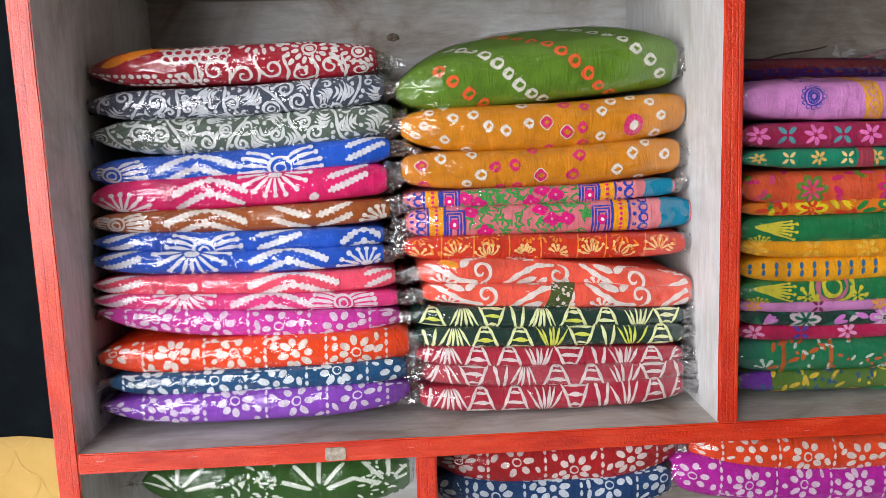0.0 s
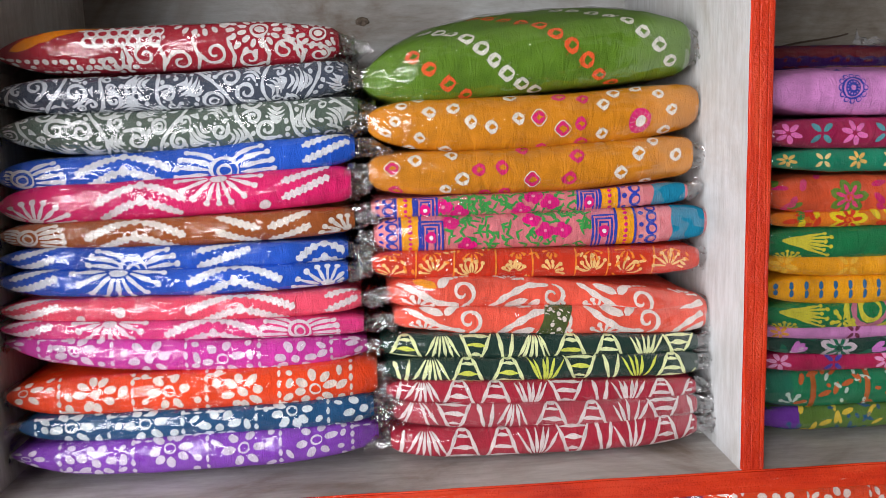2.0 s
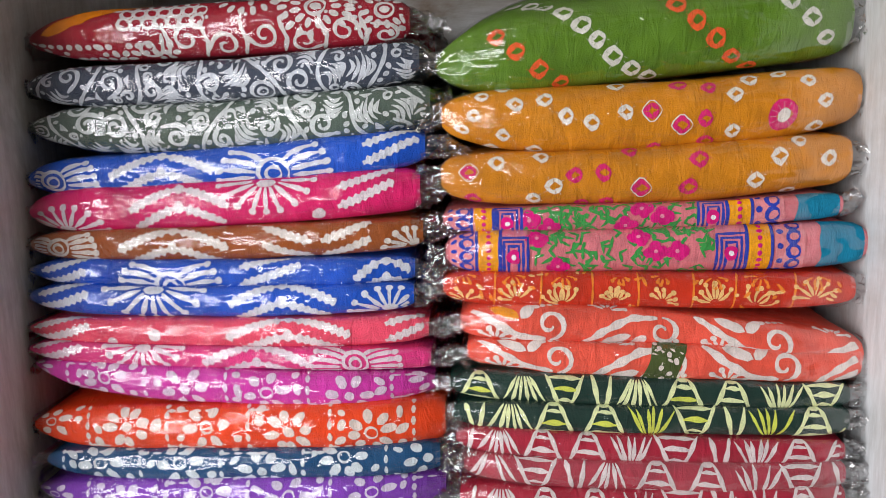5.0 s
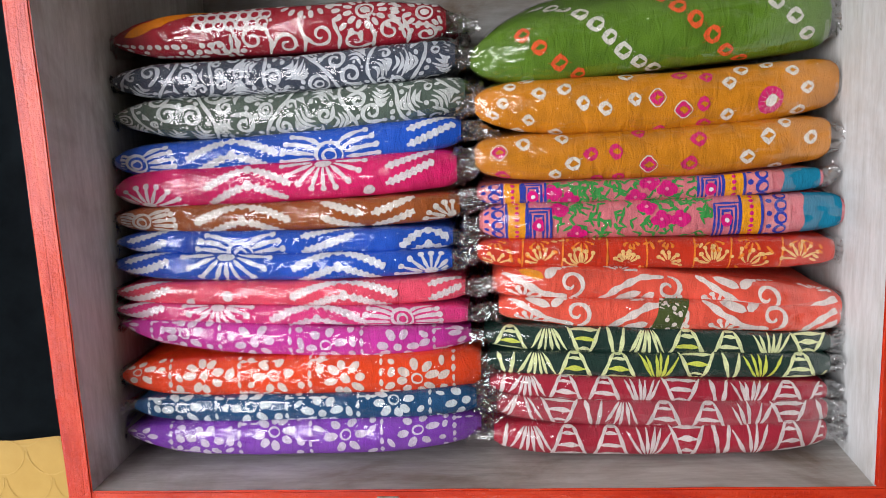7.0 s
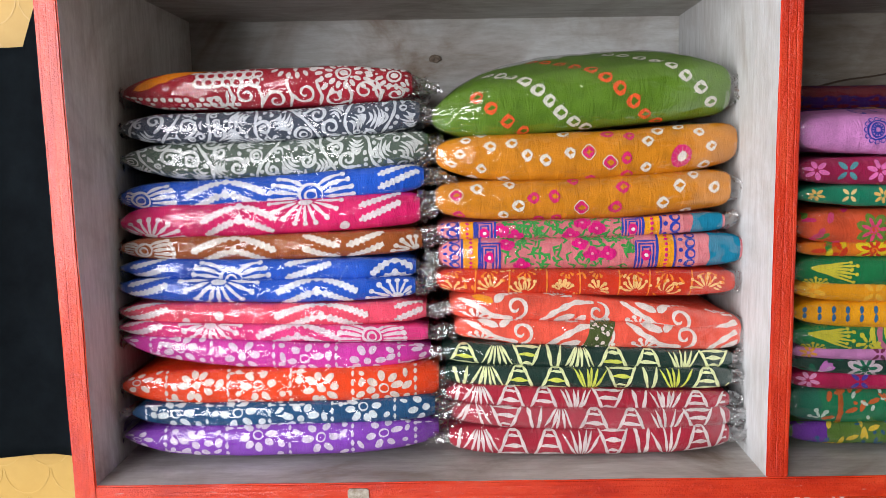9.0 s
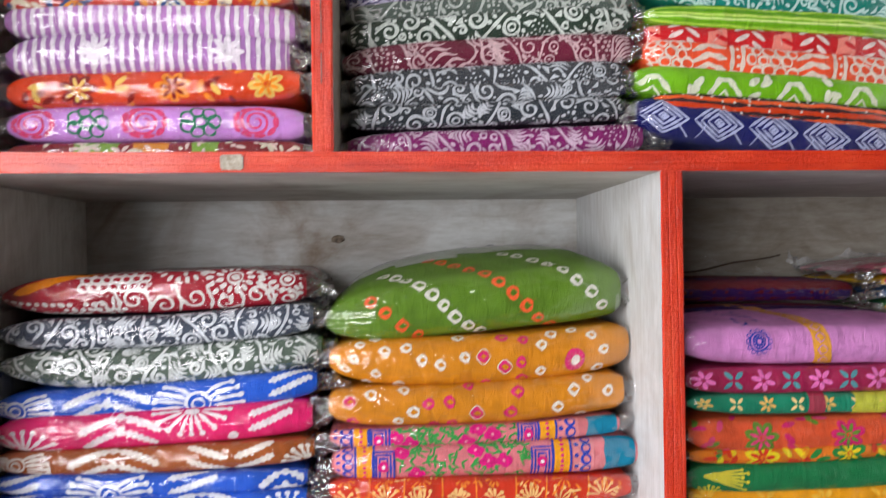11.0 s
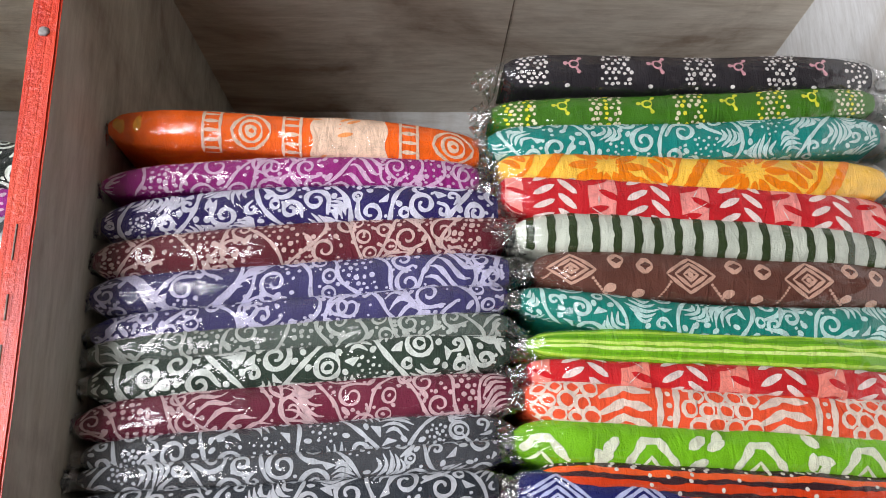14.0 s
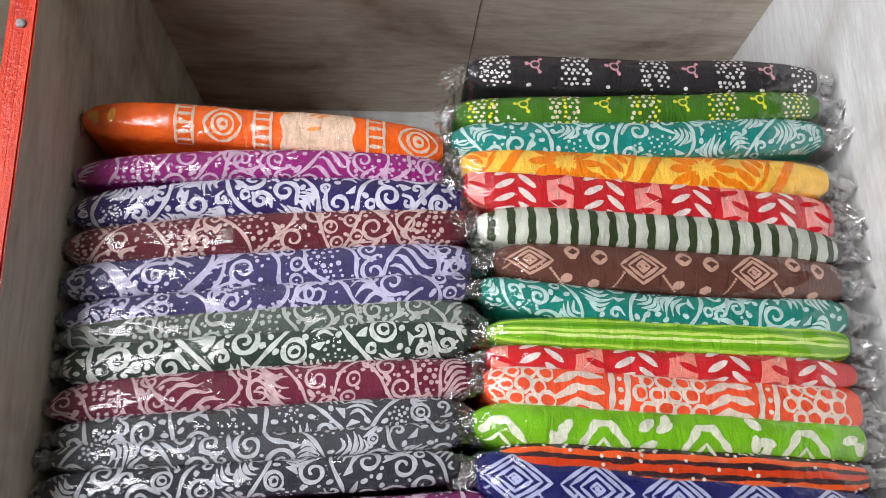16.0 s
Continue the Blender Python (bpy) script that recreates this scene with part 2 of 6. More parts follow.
FILM = film_material("clear_polythene", 0.001, 0.032, 1.5, 0.12)
CRUMPLE = film_material("crumpled_polythene", 0.004, 0.045, 2.8, 0.30, 0.9)
LOOSE = film_material("loose_bag_polythene", 0.34, 0.06, 2.2, 0.3, 1.6)
MILKY = film_material("dull_polythene", 0.04, 0.05, 1.6, 0.14)
PLY_V = whitewashed_ply("limewashed_ply_upright", (0.64, 0.655, 0.655, 1), (0.53, 0.54, 0.53, 1), (0.38, 0.345, 0.30, 1), 2)
PLY_H = whitewashed_ply("limewashed_ply_level", (0.62, 0.605, 0.57, 1), (0.47, 0.445, 0.41, 1), (0.26, 0.21, 0.165, 1), 0)
# same limewash, painted paler to replace light that misses the left panel
PLY_SIDE_LIT = whitewashed_ply("limewashed_side_ply_lit", (0.84, 0.825, 0.785, 1), (0.72, 0.70, 0.65, 1), (0.34, 0.285, 0.23, 1), 2)
PLY_L = whitewashed_ply("stained_ply_upright", (0.61, 0.58, 0.49, 1), (0.47, 0.435, 0.35, 1), (0.20, 0.145, 0.10, 1), 2)
PLY_RAW = whitewashed_ply("bare_stained_ply", (0.70, 0.64, 0.54, 1), (0.53, 0.45, 0.36, 1), (0.22, 0.135, 0.08, 1), 0)
RED_H = red_paint("red_enamel_level", 0)
RED_V = red_paint("red_enamel_upright", 2)
YELLOW = plain("yellow_wallpaper", (0.50, 0.30, 0.06, 1), (0.58, 0.37, 0.09, 1), 9.0, 0.5)
NAVY = plain("black_navy_cloth", (0.004, 0.0065, 0.009, 1), (0.009, 0.014, 0.018, 1), 14.0, 0.85, 0.3)
NAVY.node_tree.nodes["Principled BSDF"].inputs["Specular IOR Level"].default_value = 0.12
PLASTER = plain("cream_plaster", (0.19, 0.175, 0.15, 1), (0.24, 0.225, 0.20, 1), 5.0, 0.8)
GREYWASH = plain("grey_plaster", (0.30, 0.29, 0.27, 1), (0.36, 0.35, 0.33, 1), 5.0, 0.8)
CEIL = plain("grey_ceiling", (0.22, 0.22, 0.215, 1), (0.27, 0.27, 0.265, 1), 4.0, 0.85)
CEMENT = plain("grey_cement", (0.09, 0.087, 0.084, 1), (0.14, 0.135, 0.13, 1), 6.0, 0.7)
TAPE = plain("old_paper_tape", (0.20, 0.15, 0.09, 1), (0.55, 0.50, 0.42, 1), 170.0, 0.7, 0.5)
IRON = plain("dull_iron", (0.16, 0.15, 0.14, 1), (0.30, 0.29, 0.28, 1), 60.0, 0.45)
TWIG = plain("dry_twig", (0.06, 0.04, 0.028, 1), (0.11, 0.075, 0.05, 1), 60.0, 0.8)
KNOT = plain("wood_knot", (0.07, 0.047, 0.03, 1), (0.32, 0.26, 0.20, 1), 140.0, 0.8)

# ---- mesh helpers ----


def part(name, bm, mat, parent=None, label=""):
    me = bpy.data.meshes.new(name)
    bm.to_mesh(me)
    bm.free()
    me.materials.append(mat)
    ob = new(name, me)
    if parent:
        ob.parent = parent
    if label:
        ob["label"] = label
    return ob


def slab(x0, x1, y0, y1, z0, z1, bevel=0.0, skew=0.0, lean=0.0):
    """A board; skew: sideways drift along its depth, lean: along its height."""
    bm = bmesh.new()
    bmesh.ops.create_cube(bm, size=1)
    for v in bm.verts:
        y = y0 + (v.co.y + 0.5) * (y1 - y0)
        z = z0 + (v.co.z + 0.5) * (z1 - z0)
        v.co = (x0 + (v.co.x + 0.5) * (x1 - x0), y, z)
    if bevel:
        bmesh.ops.bevel(bm, geom=bm.edges[:], offset=bevel, segments=2, affect="EDGES")
    for v in bm.verts:
        v.co.x += skew * (v.co.y - FRONT) + lean * (v.co.z - 1.03)
    return bm


def rough_slab(x0, x1, y0, y1, z0, z1, amp, along, **kw):
    """A thin edge strip with a wavering face."""
    bm = slab(x0, x1, y0, y1, z0, z1, 0.0016, **kw)
    long_edges = [e for e in bm.edges if abs((e.verts[1].co - e.verts[0].co)[along]) > 0.15]
    bmesh.ops.subdivide_edges(bm, edges=long_edges, cuts=60, use_grid_fill=True)
    for v in bm.verts:
        p = v.co * 22
        v.co += Vector((noise.noise(p), noise.noise(p + Vector((9, 0, 0))), noise.noise(p + Vector((0, 9, 0))))) * amp
    return bm


# ---- the setting ----
FRONT, BACK = 1.026, 1.510
SKEW = 0.05


def setting(name, bm, mat, label):
    return tagged(part(name, bm, mat), label, name.split("_")[0], kind="structure")


setting("floor", slab(-2.6, 2.8, -2.3, 1.70, -0.12, 0.0), CEMENT, "grey cement shop floor below the shelving")
setting("ceiling", slab(-2.6, 2.8, -2.3, 1.70, 2.9, 3.0), CEIL, "plain grey ceiling over the shop")
wall_n = setting("wall_north", slab(-2.6, 2.8, 1.60, 1.70, 0.0, 2.9), YELLOW, "yellow papered wall with a faint scallop pattern")
setting("wall_east", slab(2.8, 2.9, -2.3, 1.70, 0.0, 2.9), GREYWASH, "plain grey plaster side wall")
ww = bmesh.new()
for y0, y1, z0, z1 in ((-2.3, -1.35, 0, 2.9), (0.25, 1.70, 0, 2.9), (-1.35, 0.25, 2.3, 2.9)):
    b2 = slab(-2.7, -2.6, y0, y1, z0, z1)
    tmp = bpy.data.meshes.new("tmp")
    b2.to_mesh(tmp)
    ww.from_mesh(tmp)
    bpy.data.meshes.remove(tmp)
    b2.free()
setting("wall_west", ww, PLASTER, "cream plaster side wall with an open doorway")
ws = bmesh.new()
for x0, x1, z0, z1 in ((-2.6, -2.3, 0, 2.9), (-0.7, 2.8, 0, 2.9), (-2.3, -0.7, 0, 0.8), (-2.3, -0.7, 2.65, 2.9)):
    b2 = slab(x0, x1, -2.3, -2.2, z0, z1)
    tmp = bpy.data.meshes.new("tmp")
    b2.to_mesh(tmp)
    ws.from_mesh(tmp)
    bpy.data.meshes.remove(tmp)
    b2.free()
setting("wall_south", ws, PLASTER, "cream plaster wall with a wide open shop window")
# scallops of the wallpaper, raised a little
sc = bmesh.new()
for row in range(26):
    for col in range(12):
        cx, cz = -1.15 + col * 0.085 + (row % 2) * 0.0425, 0.42 + row * 0.052
        for k in range(9):
            a0, a1 = math.pi * k / 9, math.pi * (k + 1) / 9
            q = [sc.verts.new((cx + r * math.cos(a) * 0.042, 1.5992, cz - r * math.sin(a) * 0.048)) for a, r in ((a0, 0.95), (a1, 0.95), (a1, 1.0), (a0, 1.0))]
            sc.faces.new(q)
scal = part("wallpaper_pattern", sc, plain("pale_gold_ink", (0.54, 0.34, 0.08, 1), (0.61, 0.40, 0.115, 1), 30.0, 0.35), wall_n)
tagged(scal, "pale gold scallop lines printed on yellow wallpaper")

# black cloth hung against the wall beside the shelving
cb = bmesh.new()
NX, NZ = 26, 34
grid = []
for j in range(NZ + 1):
    line = []
    for i in range(NX + 1):
        x = -1.05 + 0.76 * i / NX
        top = 1.575 + 0.32 * max(0.0, min(1.0, (x + 0.53) / 0.03))
        low = 0.884 + 0.004 * math.sin(x * 9) - 0.03 * (x + 0.5)
        z = low + (top - low) * j / NZ
        line.append(cb.verts.new((x, 1.515 + 0.012 * math.sin(x * 34 + z * 2) + 0.01 * noise.noise(Vector((x * 5, z * 5, 1))), z)))
    grid.append(line)
for j in range(NZ):
    for i in range(NX):
        cb.faces.new((grid[j][i], grid[j][i + 1], grid[j + 1][i + 1], grid[j + 1][i]))
bmesh.ops.solidify(cb, geom=cb.faces[:], thickness=0.004)
for f in cb.faces:
    f.smooth = True
drape = tagged(part("hanging_cloth", cb, NAVY), "black navy cloth hanging on the yellow wall beside the shelving", "cloth")

PINK = plain("pink_thread", (0.55, 0.03, 0.25, 1), (0.70, 0.06, 0.36, 1), 200.0, 0.7)


def bead(x, z, r, seed):
    bm = bmesh.new()
    bmesh.ops.create_icosphere(bm, subdivisions=2, radius=r)
    for v in bm.verts:
        v.co *= 1 + 0.5 * noise.noise(v.co * 300 + Vector((seed, 0, 0)))
        v.co += Vector((x, 1.497, z))
    return bm


part("bead", bead(-0.484, 1.617, 0.0035, 1), PINK, drape, "small pink thread bead")
part("bead", bead(-0.494, 1.584, 0.0035, 2), PINK, drape, "small pink thread bead")

# ---- shelving unit ----
unit = tagged(new("shelving_unit"), "red-edged plywood shelving with grey limewashed compartments", "shelving")
RIGHT = 1.266
LEAN_L = -0.017


def upright(name, x0, x1, z0, z1, lean=0.0, mat=None, deep=0.0, skew=SKEW):
    p = part(name, slab(x0, x1, FRONT + 0.003, BACK - 0.002 + deep, z0, z1, 0.0, skew, lean), mat or PLY_V, unit)
    part("edge_strip", rough_slab(x0 - 0.0008, x1 + 0.0008, FRONT, FRONT + 0.0035, z0, z1, 0.0006, 2, skew=skew, lean=lean), RED_V, p, "red painted plywood edge")
    return p


def level(name, x0, x1, z0, z1, mat=None, deep=0.0):
    p = part(name, slab(x0, x1, FRONT + 0.003, BACK - 0.002 + deep, z0, z1), mat or PLY_H, unit)
    part("edge_strip", rough_slab(x0, x1, FRONT - 0.0006, FRONT + 0.0035, z0 - 0.0005, z1 + 0.0005, 0.0006, 0), RED_H, p, "red painted plywood edge")
    return p


Z1, Z2, Z3, Z4, Z0 = (1.0095, 1.0325), (1.6085, 1.6295), (2.222, 2.244), (0.43, 0.452), (0.05, 0.072)
level("shelf_board", -0.270, RIGHT, *Z0)
level("shelf_board", -0.270, RIGHT, *Z4)
low_shelf = level("shelf_board", -0.2697, RIGHT, *Z1)
mid_shelf = level("shelf_board", -0.2795, RIGHT, *Z2, deep=0.045)
top_shelf = level("top_board", -0.315, RIGHT + 0.022, *Z3, mat=PLY_RAW, deep=0.045)
upright("side_panel", -0.2935, -0.2700, 0.0, Z3[0], LEAN_L, PLY_SIDE_LIT, skew=0.0)
upright("side_panel", RIGHT, RIGHT + 0.022, 0.0, Z3[0])
upright("divider", 0.481, 0.504, Z1[1], Z2[0])
upright("divider", 0.118, 0.141, Z4[1], Z1[0])
upright("divider", 0.880, 0.903, Z4[1], Z1[0])
upright("divider", 0.107, 0.128, Z2[1], Z3[0], 0.0, PLY_L, 0.045)
upright("divider", 0.853, 0.875, Z2[1], Z3[0], deep=0.045)
PLY_BACK = whitewashed_ply("limewashed_back_ply", (0.64, 0.655, 0.645, 1), (0.50, 0.495, 0.465, 1), (0.25, 0.175, 0.115, 1), 0)
# browner bare ply, its colours also darkened for the shade behind the divider
PLY_BACK_SHADED = whitewashed_ply("bare_back_ply_shaded", (0.40, 0.375, 0.325, 1), (0.30, 0.265, 0.215, 1), (0.13, 0.095, 0.06, 1), 0)
part("back_panel", slab(-0.30, 0.515, BACK, BACK + 0.012, 0.0, 1.505), PLY_BACK, unit)
part("back_panel", slab(-0.30, 0.515, BACK + 0.003, BACK + 0.016, 1.40, 1.612), PLY_BACK, unit)
part("back_panel", slab(0.515, RIGHT + 0.022, BACK, BACK + 0.012, 0.0, 1.507), PLY_BACK_SHADED, unit, "bare brown plywood back, darkened for shade")
part("back_panel", slab(0.515, RIGHT + 0.022, BACK + 0.003, BACK + 0.016, 1.40, 1.612), PLY_BACK_SHADED, unit, "bare brown plywood back, darkened for shade")
part("back_panel", slab(-0.315, RIGHT + 0.022, BACK + 0.044, BACK + 0.056, 1.612, 2.244), PLY_BACK, unit)
for z in (1.020, 1.619):
    bm = rough_slab(0.012, 0.036, FRONT - 0.0022, FRONT - 0.0008, z - 0.009, z + 0.007, 0.0018, 0)
    part("tape_scrap", bm, TAPE, low_shelf if z < 1.3 else mid_shelf, "torn brown paper tape on red paint")


def lump(cx, cy, cz, rx, ry, rz, rough, seed):
    bm = bmesh.new()
    bmesh.ops.create_icosphere(bm, subdivisions=3, radius=1)
    for v in bm.verts:
        k = 1 + rough * noise.noise(v.co * 2.2 + Vector((seed, 0, 0)))
        v.co = Vector((cx + v.co.x * rx * k, cy + v.co.y * ry * k, cz + v.co.z * rz * k))
    for f in bm.faces:
        f.smooth = True
    return bm


part("knot", lump(0.113, BACK, 1.546, 0.010, 0.0015, 0.006, 0.3, 2), KNOT, unit, "dark knot in the pale back panel")
part("nail", lump(0.118, FRONT - 0.001, 2.035, 0.0042, 0.002, 0.0042, 0.2, 4), IRON, unit, "grey nail head in red paint")
part("nail", lump(0.528, 1.46, Z3[0], 0.003, 0.003, 0.003, 0.2, 5), IRON, unit, "small dark nail hole")
for z0, z1 in ((1.700, 1.735), (1.742, 1.792), (1.806, 1.828), (1.850, 1.880)):
    part("crack", rough_slab(0.1155, 0.1178, FRONT - 0.0012, FRONT + 0.002, z0, z1, 0.0007, 2, skew=SKEW), KNOT, unit, "dark split between plies")
part("seam", slab(0.5205, 0.5217, FRONT + 0.004, BACK - 0.004, Z3[0] - 0.0006, Z3[0]), KNOT, unit, "dark joint between plywood sheets")
part("nail", lump(0.585, 1.44, Z3[0], 0.0022, 0.0022, 0.003, 0.2, 6), IRON, unit, "small dark nail hole")


def rod(p0, p1, r, wob, seed, n=18, ns=7):
    bm = bmesh.new()
    p0, p1 = Vector(p0), Vector(p1)
    rings = []
    for i in range(n + 1):
        t = i / n
        c = p0.lerp(p1, t) + Vector((0, 0, wob * noise.noise(Vector((t * 3, seed, 0)))))
        rr = r * (1 - 0.4 * t)
        rings.append([bm.verts.new((c.x, c.y + rr * math.cos(6.283 * k / ns), c.z + rr * math.sin(6.283 * k / ns))) for k in range(ns)])
    for a, b in zip(rings, rings[1:]):
        for k in range(ns):
            bm.faces.new((a[k], a[(k + 1) % ns], b[(k + 1) % ns], b[k]))
    bm.faces.new(rings[0])
    bm.faces.new(rings[-1])
    return bm


tagged(part("twig", rod((0.56, 1.485, 1.468), (0.83, 1.463, 1.512), 0.0022, 0.008, 3), TWIG), "thin dry twig lying on the packs", "twig")

# ---- folded cloth packs ----


def room_for(x0, x1, z):
    """The clear width at a pack's place, between the two boards beside it."""
    side = -0.2675 - 0.017 * (z - 1.03)
    if z > 1.62:
        return (side, 0.1100) if x1 < 0.11 else (0.1330, 0.8580)
    if z > 1.03:
        return (side, 0.4900) if x0 < 0.49 else (0.5120, 1.264)
    return (side, 0.1165) if x1 < 0.14 else (0.1430, 0.8785)


class Pack:
    """A folded cloth in a clear bag. U runs along its width, V up over its front fold from the fold's nose, in metres."""

    def __init__(self, x0, x1, zl, zm, zr, thick, yf, k=0.42, p=5.0, depth=0.29, seed=1, wob=0.0016, dome=0.0):
        self.x0, self.x1, self.W = x0, x1, x1 - x0
        self.zl, self.zm, self.zr = zl, zm, zr
        self.b, self.yf, self.k, self.p, self.depth, self.seed, self.wob, self.dome = thick * 0.465, yf, k, p, depth, seed, wob, dome
        self.h = math.pi * self.b / 2
        self.lo, self.hi = -self.h * 0.95, self.h * 1.0
        self.r = random.Random(seed * 77 + 5)
        self.skl, self.skr = self.r.uniform(0.9, 1.6), self.r.uniform(0.3, 1.0)
        self.pinch = 0.30 if x0 < -0.2 and zl < 1.5 else 0.08
        self.layers = {}
        self.mats = []

    def half(self, u):
        a = abs(2 * u - 1)
        e = max(0.0, min(1.0, (a - 0.93) / 0.07))
        return math.sqrt(1 - (0.62 if u < 0.5 else 0.42) * e * e) * self.b * (1 - min(0.88, self.k * self.skl + self.pinch if u < 0.5 else self.k * self.skr) * min(1.0, a) ** (self.p + 1.5))

    def mid(self, u):
        return self.zl * (1 - u) * (1 - 2 * u) + self.zm * 4 * u * (1 - u) + self.zr * u * (2 * u - 1)

    def at(self, U, V, off=0.0, b=None):
        u = U / self.W + 0.5
        uc = min(1.0, max(0.0, u))
        bb = (self.half(uc) if b is None else b)
        s = V * bb / self.b if abs(V) < self.h else V
        q = math.pi * bb / 2
        set_back = 0.020 * abs(2 * uc - 1) ** 5 * self.k * 2
        if abs(s) <= q:
            a = s / max(bb, 1e-5)
            y, z, ny, nz = 0.68 * (bb - bb * math.cos(a)), bb * math.sin(a), -math.cos(a), 0.8 * math.sin(a)
        else:
            e = abs(s) - q
            sg = 1 if s > 0 else -1
            y, z, ny, nz = 0.68 * bb + e, sg * bb, 0.0, sg
            if self.dome and sg > 0:
                d = min(1.0, e / (self.depth - bb))
                z += self.dome * math.sin(math.pi * min(1, d * 1.05)) ** 0.7 * (1 - (abs(2 * uc - 1) ** 2.6 if uc < 0.5 else abs(2 * uc - 1) ** 4.5))
        w = self.wob * (noise.noise(Vector((U * 16 + self.seed * 3.1, s * 26, self.seed * 1.7))) + 0.9 * noise.noise(Vector((U * 7 + self.seed * 5.3, s * 9, self.seed * 0.9))))
        w += self.wob * 0.45 * noise.noise(Vector((U * 46 + s * 40, s * 60, self.seed * 2.3)))
        x = self.x0 + self.W * u
        return Vector((x, self.yf + set_back + y + ny * (w + off), self.mid(uc) + z + nz * (w + off)))

    # -- marks of the print --
    def mat(self, h):
        if h not in self.mats:
            self.mats.append(h)
        return self.mats.index(h)

    def strip(self, pts, widths, h, layer=1, cols=2):
        """A painted stroke through pts, as wide as widths says."""
        if len(pts) < 2:
            return
        verts, faces, idx = self.layers.setdefault("p", ([], [], []))
        off = 0.00025 + 0.00022 * layer
        mi = self.mat(h)
        base = len(verts)
        n = len(pts)
        L = self.W * 0.49
        for i, (a, c) in enumerate(pts):
            j0, j1 = max(0, i - 1), min(n - 1, i + 1)
            du, dv = pts[j1][0] - pts[j0][0], pts[j1][1] - pts[j0][1]
            m = math.hypot(du, dv) or 1.0
            nu, nv = -dv / m, du / m
            w = widths[i] / 2
            for k in range(cols + 1):
                f = (2 * k / cols - 1) * w
                verts.append(self.at(max(-L, min(L, a + nu * f)), max(self.lo * 1.15, min(self.hi * 1.05, c + nv * f)), off))
        for i in range(n - 1):
            for k in range(cols):
                o = base + i * (cols + 1) + k
                faces.append((o, o + 1, o + cols + 2, o + cols + 1))
                idx.append(mi)

    def inside(self, U, V, m=0.0):
        return abs(U) < self.W * 0.485 + m and self.lo - m < V < self.hi + m

    def stroke(self, pts, w, h, layer=1, taper=0.0, belly=0.0):
        out = []
        for (a, b), (c, d) in zip(pts, pts[1:]):
            n = max(1, int(math.hypot(c - a, d - b) / 0.0035))
            out += [(a + (c - a) * i / n, b + (d - b) * i / n) for i in range(n)]
        out.append(pts[-1])
        n = len(out)
        jit = self.r.random() * 9
        ws = []
        for i in range(n):
            t = i / max(1, n - 1)
            e = min(1.0, 0.35 + 4 * min(t, 1 - t) * n / 12)
            ws.append(w * e * (1 - taper * t) * (1 - belly + 2 * belly * math.sin(math.pi * min(1.0, t * 1.02))) * (1 + 0.22 * math.sin(i * 1.3 + jit)))
        run, rw = [], []
        for p, q in zip(out, ws):
            if self.inside(*p, 0.002):
                run.append(p)
                rw.append(q)
            else:
                self.strip(run, rw, h, layer)
                run, rw = [], []
        self.strip(run, rw, h, layer)

    def blob(self, U, V, rx, ry, ang, h, layer=1):
        """A filled oval with a slightly uneven rim."""
        if not self.inside(U, V, -0.001):
            return
        n = 7
        ca, sa = math.cos(ang), math.sin(ang)
        pts, ws = [], []
        for i in range(n + 1):
            t = -1 + 2 * i / n
            pts.append((U + ca * rx * t, V + sa * rx * t))
            ws.append(2 * ry * math.sqrt(max(0.0, 1 - t * t)) * self.r.uniform(0.9, 1.1) + 0.0002)
        self.strip(pts, ws, h, layer, 2)

    def dot(self, U, V, r, h, layer=1):
        self.blob(U, V, r, r * self.r.uniform(0.85, 1.15), self.r.random() * 3, h, layer)

    def ring(self, U, V, r, w, h, layer=1, sq=0.0, n=14):
        r2 = self.r.random() * 6
        pts = []
        for i in range(n + 1):
            a = 6.2832 * i / n
            k = 1 + sq * math.cos(4 * a) + 0.06 * math.sin(2 * a + r2)
            pts.append((U + r * k * math.cos(a), V + r * k * math.sin(a)))
        self.stroke(pts, w, h, layer)

    def spiral(self, U, V, r, turns, w, h, a0=0.0, sign=1, tail=0.0):
        n = int(16 * turns)
        pts = []
        for i in range(n + 1):
            t = i / n
            a = a0 + sign * 6.2832 * turns * t
            pts.append((U + r * (1 - 0.82 * t) * math.cos(a), V + r * (1 - 0.82 * t) * math.sin(a)))
        if tail:
            a = a0 - sign * 1.2
            pts.insert(0, (pts[0][0] + tail * math.sin(a0) * sign, pts[0][1] - tail * math.cos(a0) * sign))
        self.stroke(pts, w, h, 1, 0.45)

    def fan(self, U, V, r0, r1, a0, a1, n, w, h, curl=0.0):
        for i in range(n):
            a = a0 + (a1 - a0) * (i / max(1, n - 1))
            pts = []
            for j in range(5):
                t = j / 4
                b = a + curl * t * t * (1 if a < (a0 + a1) / 2 else -1)
                r = r0 + (r1 * (1 - 0.12 * (i % 2)) - r0) * t
                pts.append((U + r * math.cos(b), V + r * math.sin(b)))
            self.stroke(pts, w, h)
            self.dot(pts[-1][0], pts[-1][1], w * 0.75, h)

    def saw(self, pts, w, h, tooth=0.0062):
        """A broad band with notched rims."""
        out, ws = [], []
        for (a, b), (c, d) in zip(pts, pts[1:]):
            n = max(2, int(math.hypot(c - a, d - b) / 0.0016))
            out += [(a + (c - a) * i / n, b + (d - b) * i / n) for i in range(n)]
        for i in range(len(out)):
            ph = (i * 0.0016 / tooth) % 1.0
            ws.append(w * (0.52 + 0.75 * abs(2 * ph - 1)) * min(1.0, 0.4 + 0.2 * min(i, len(out) - i)))
        run, rw = [], []
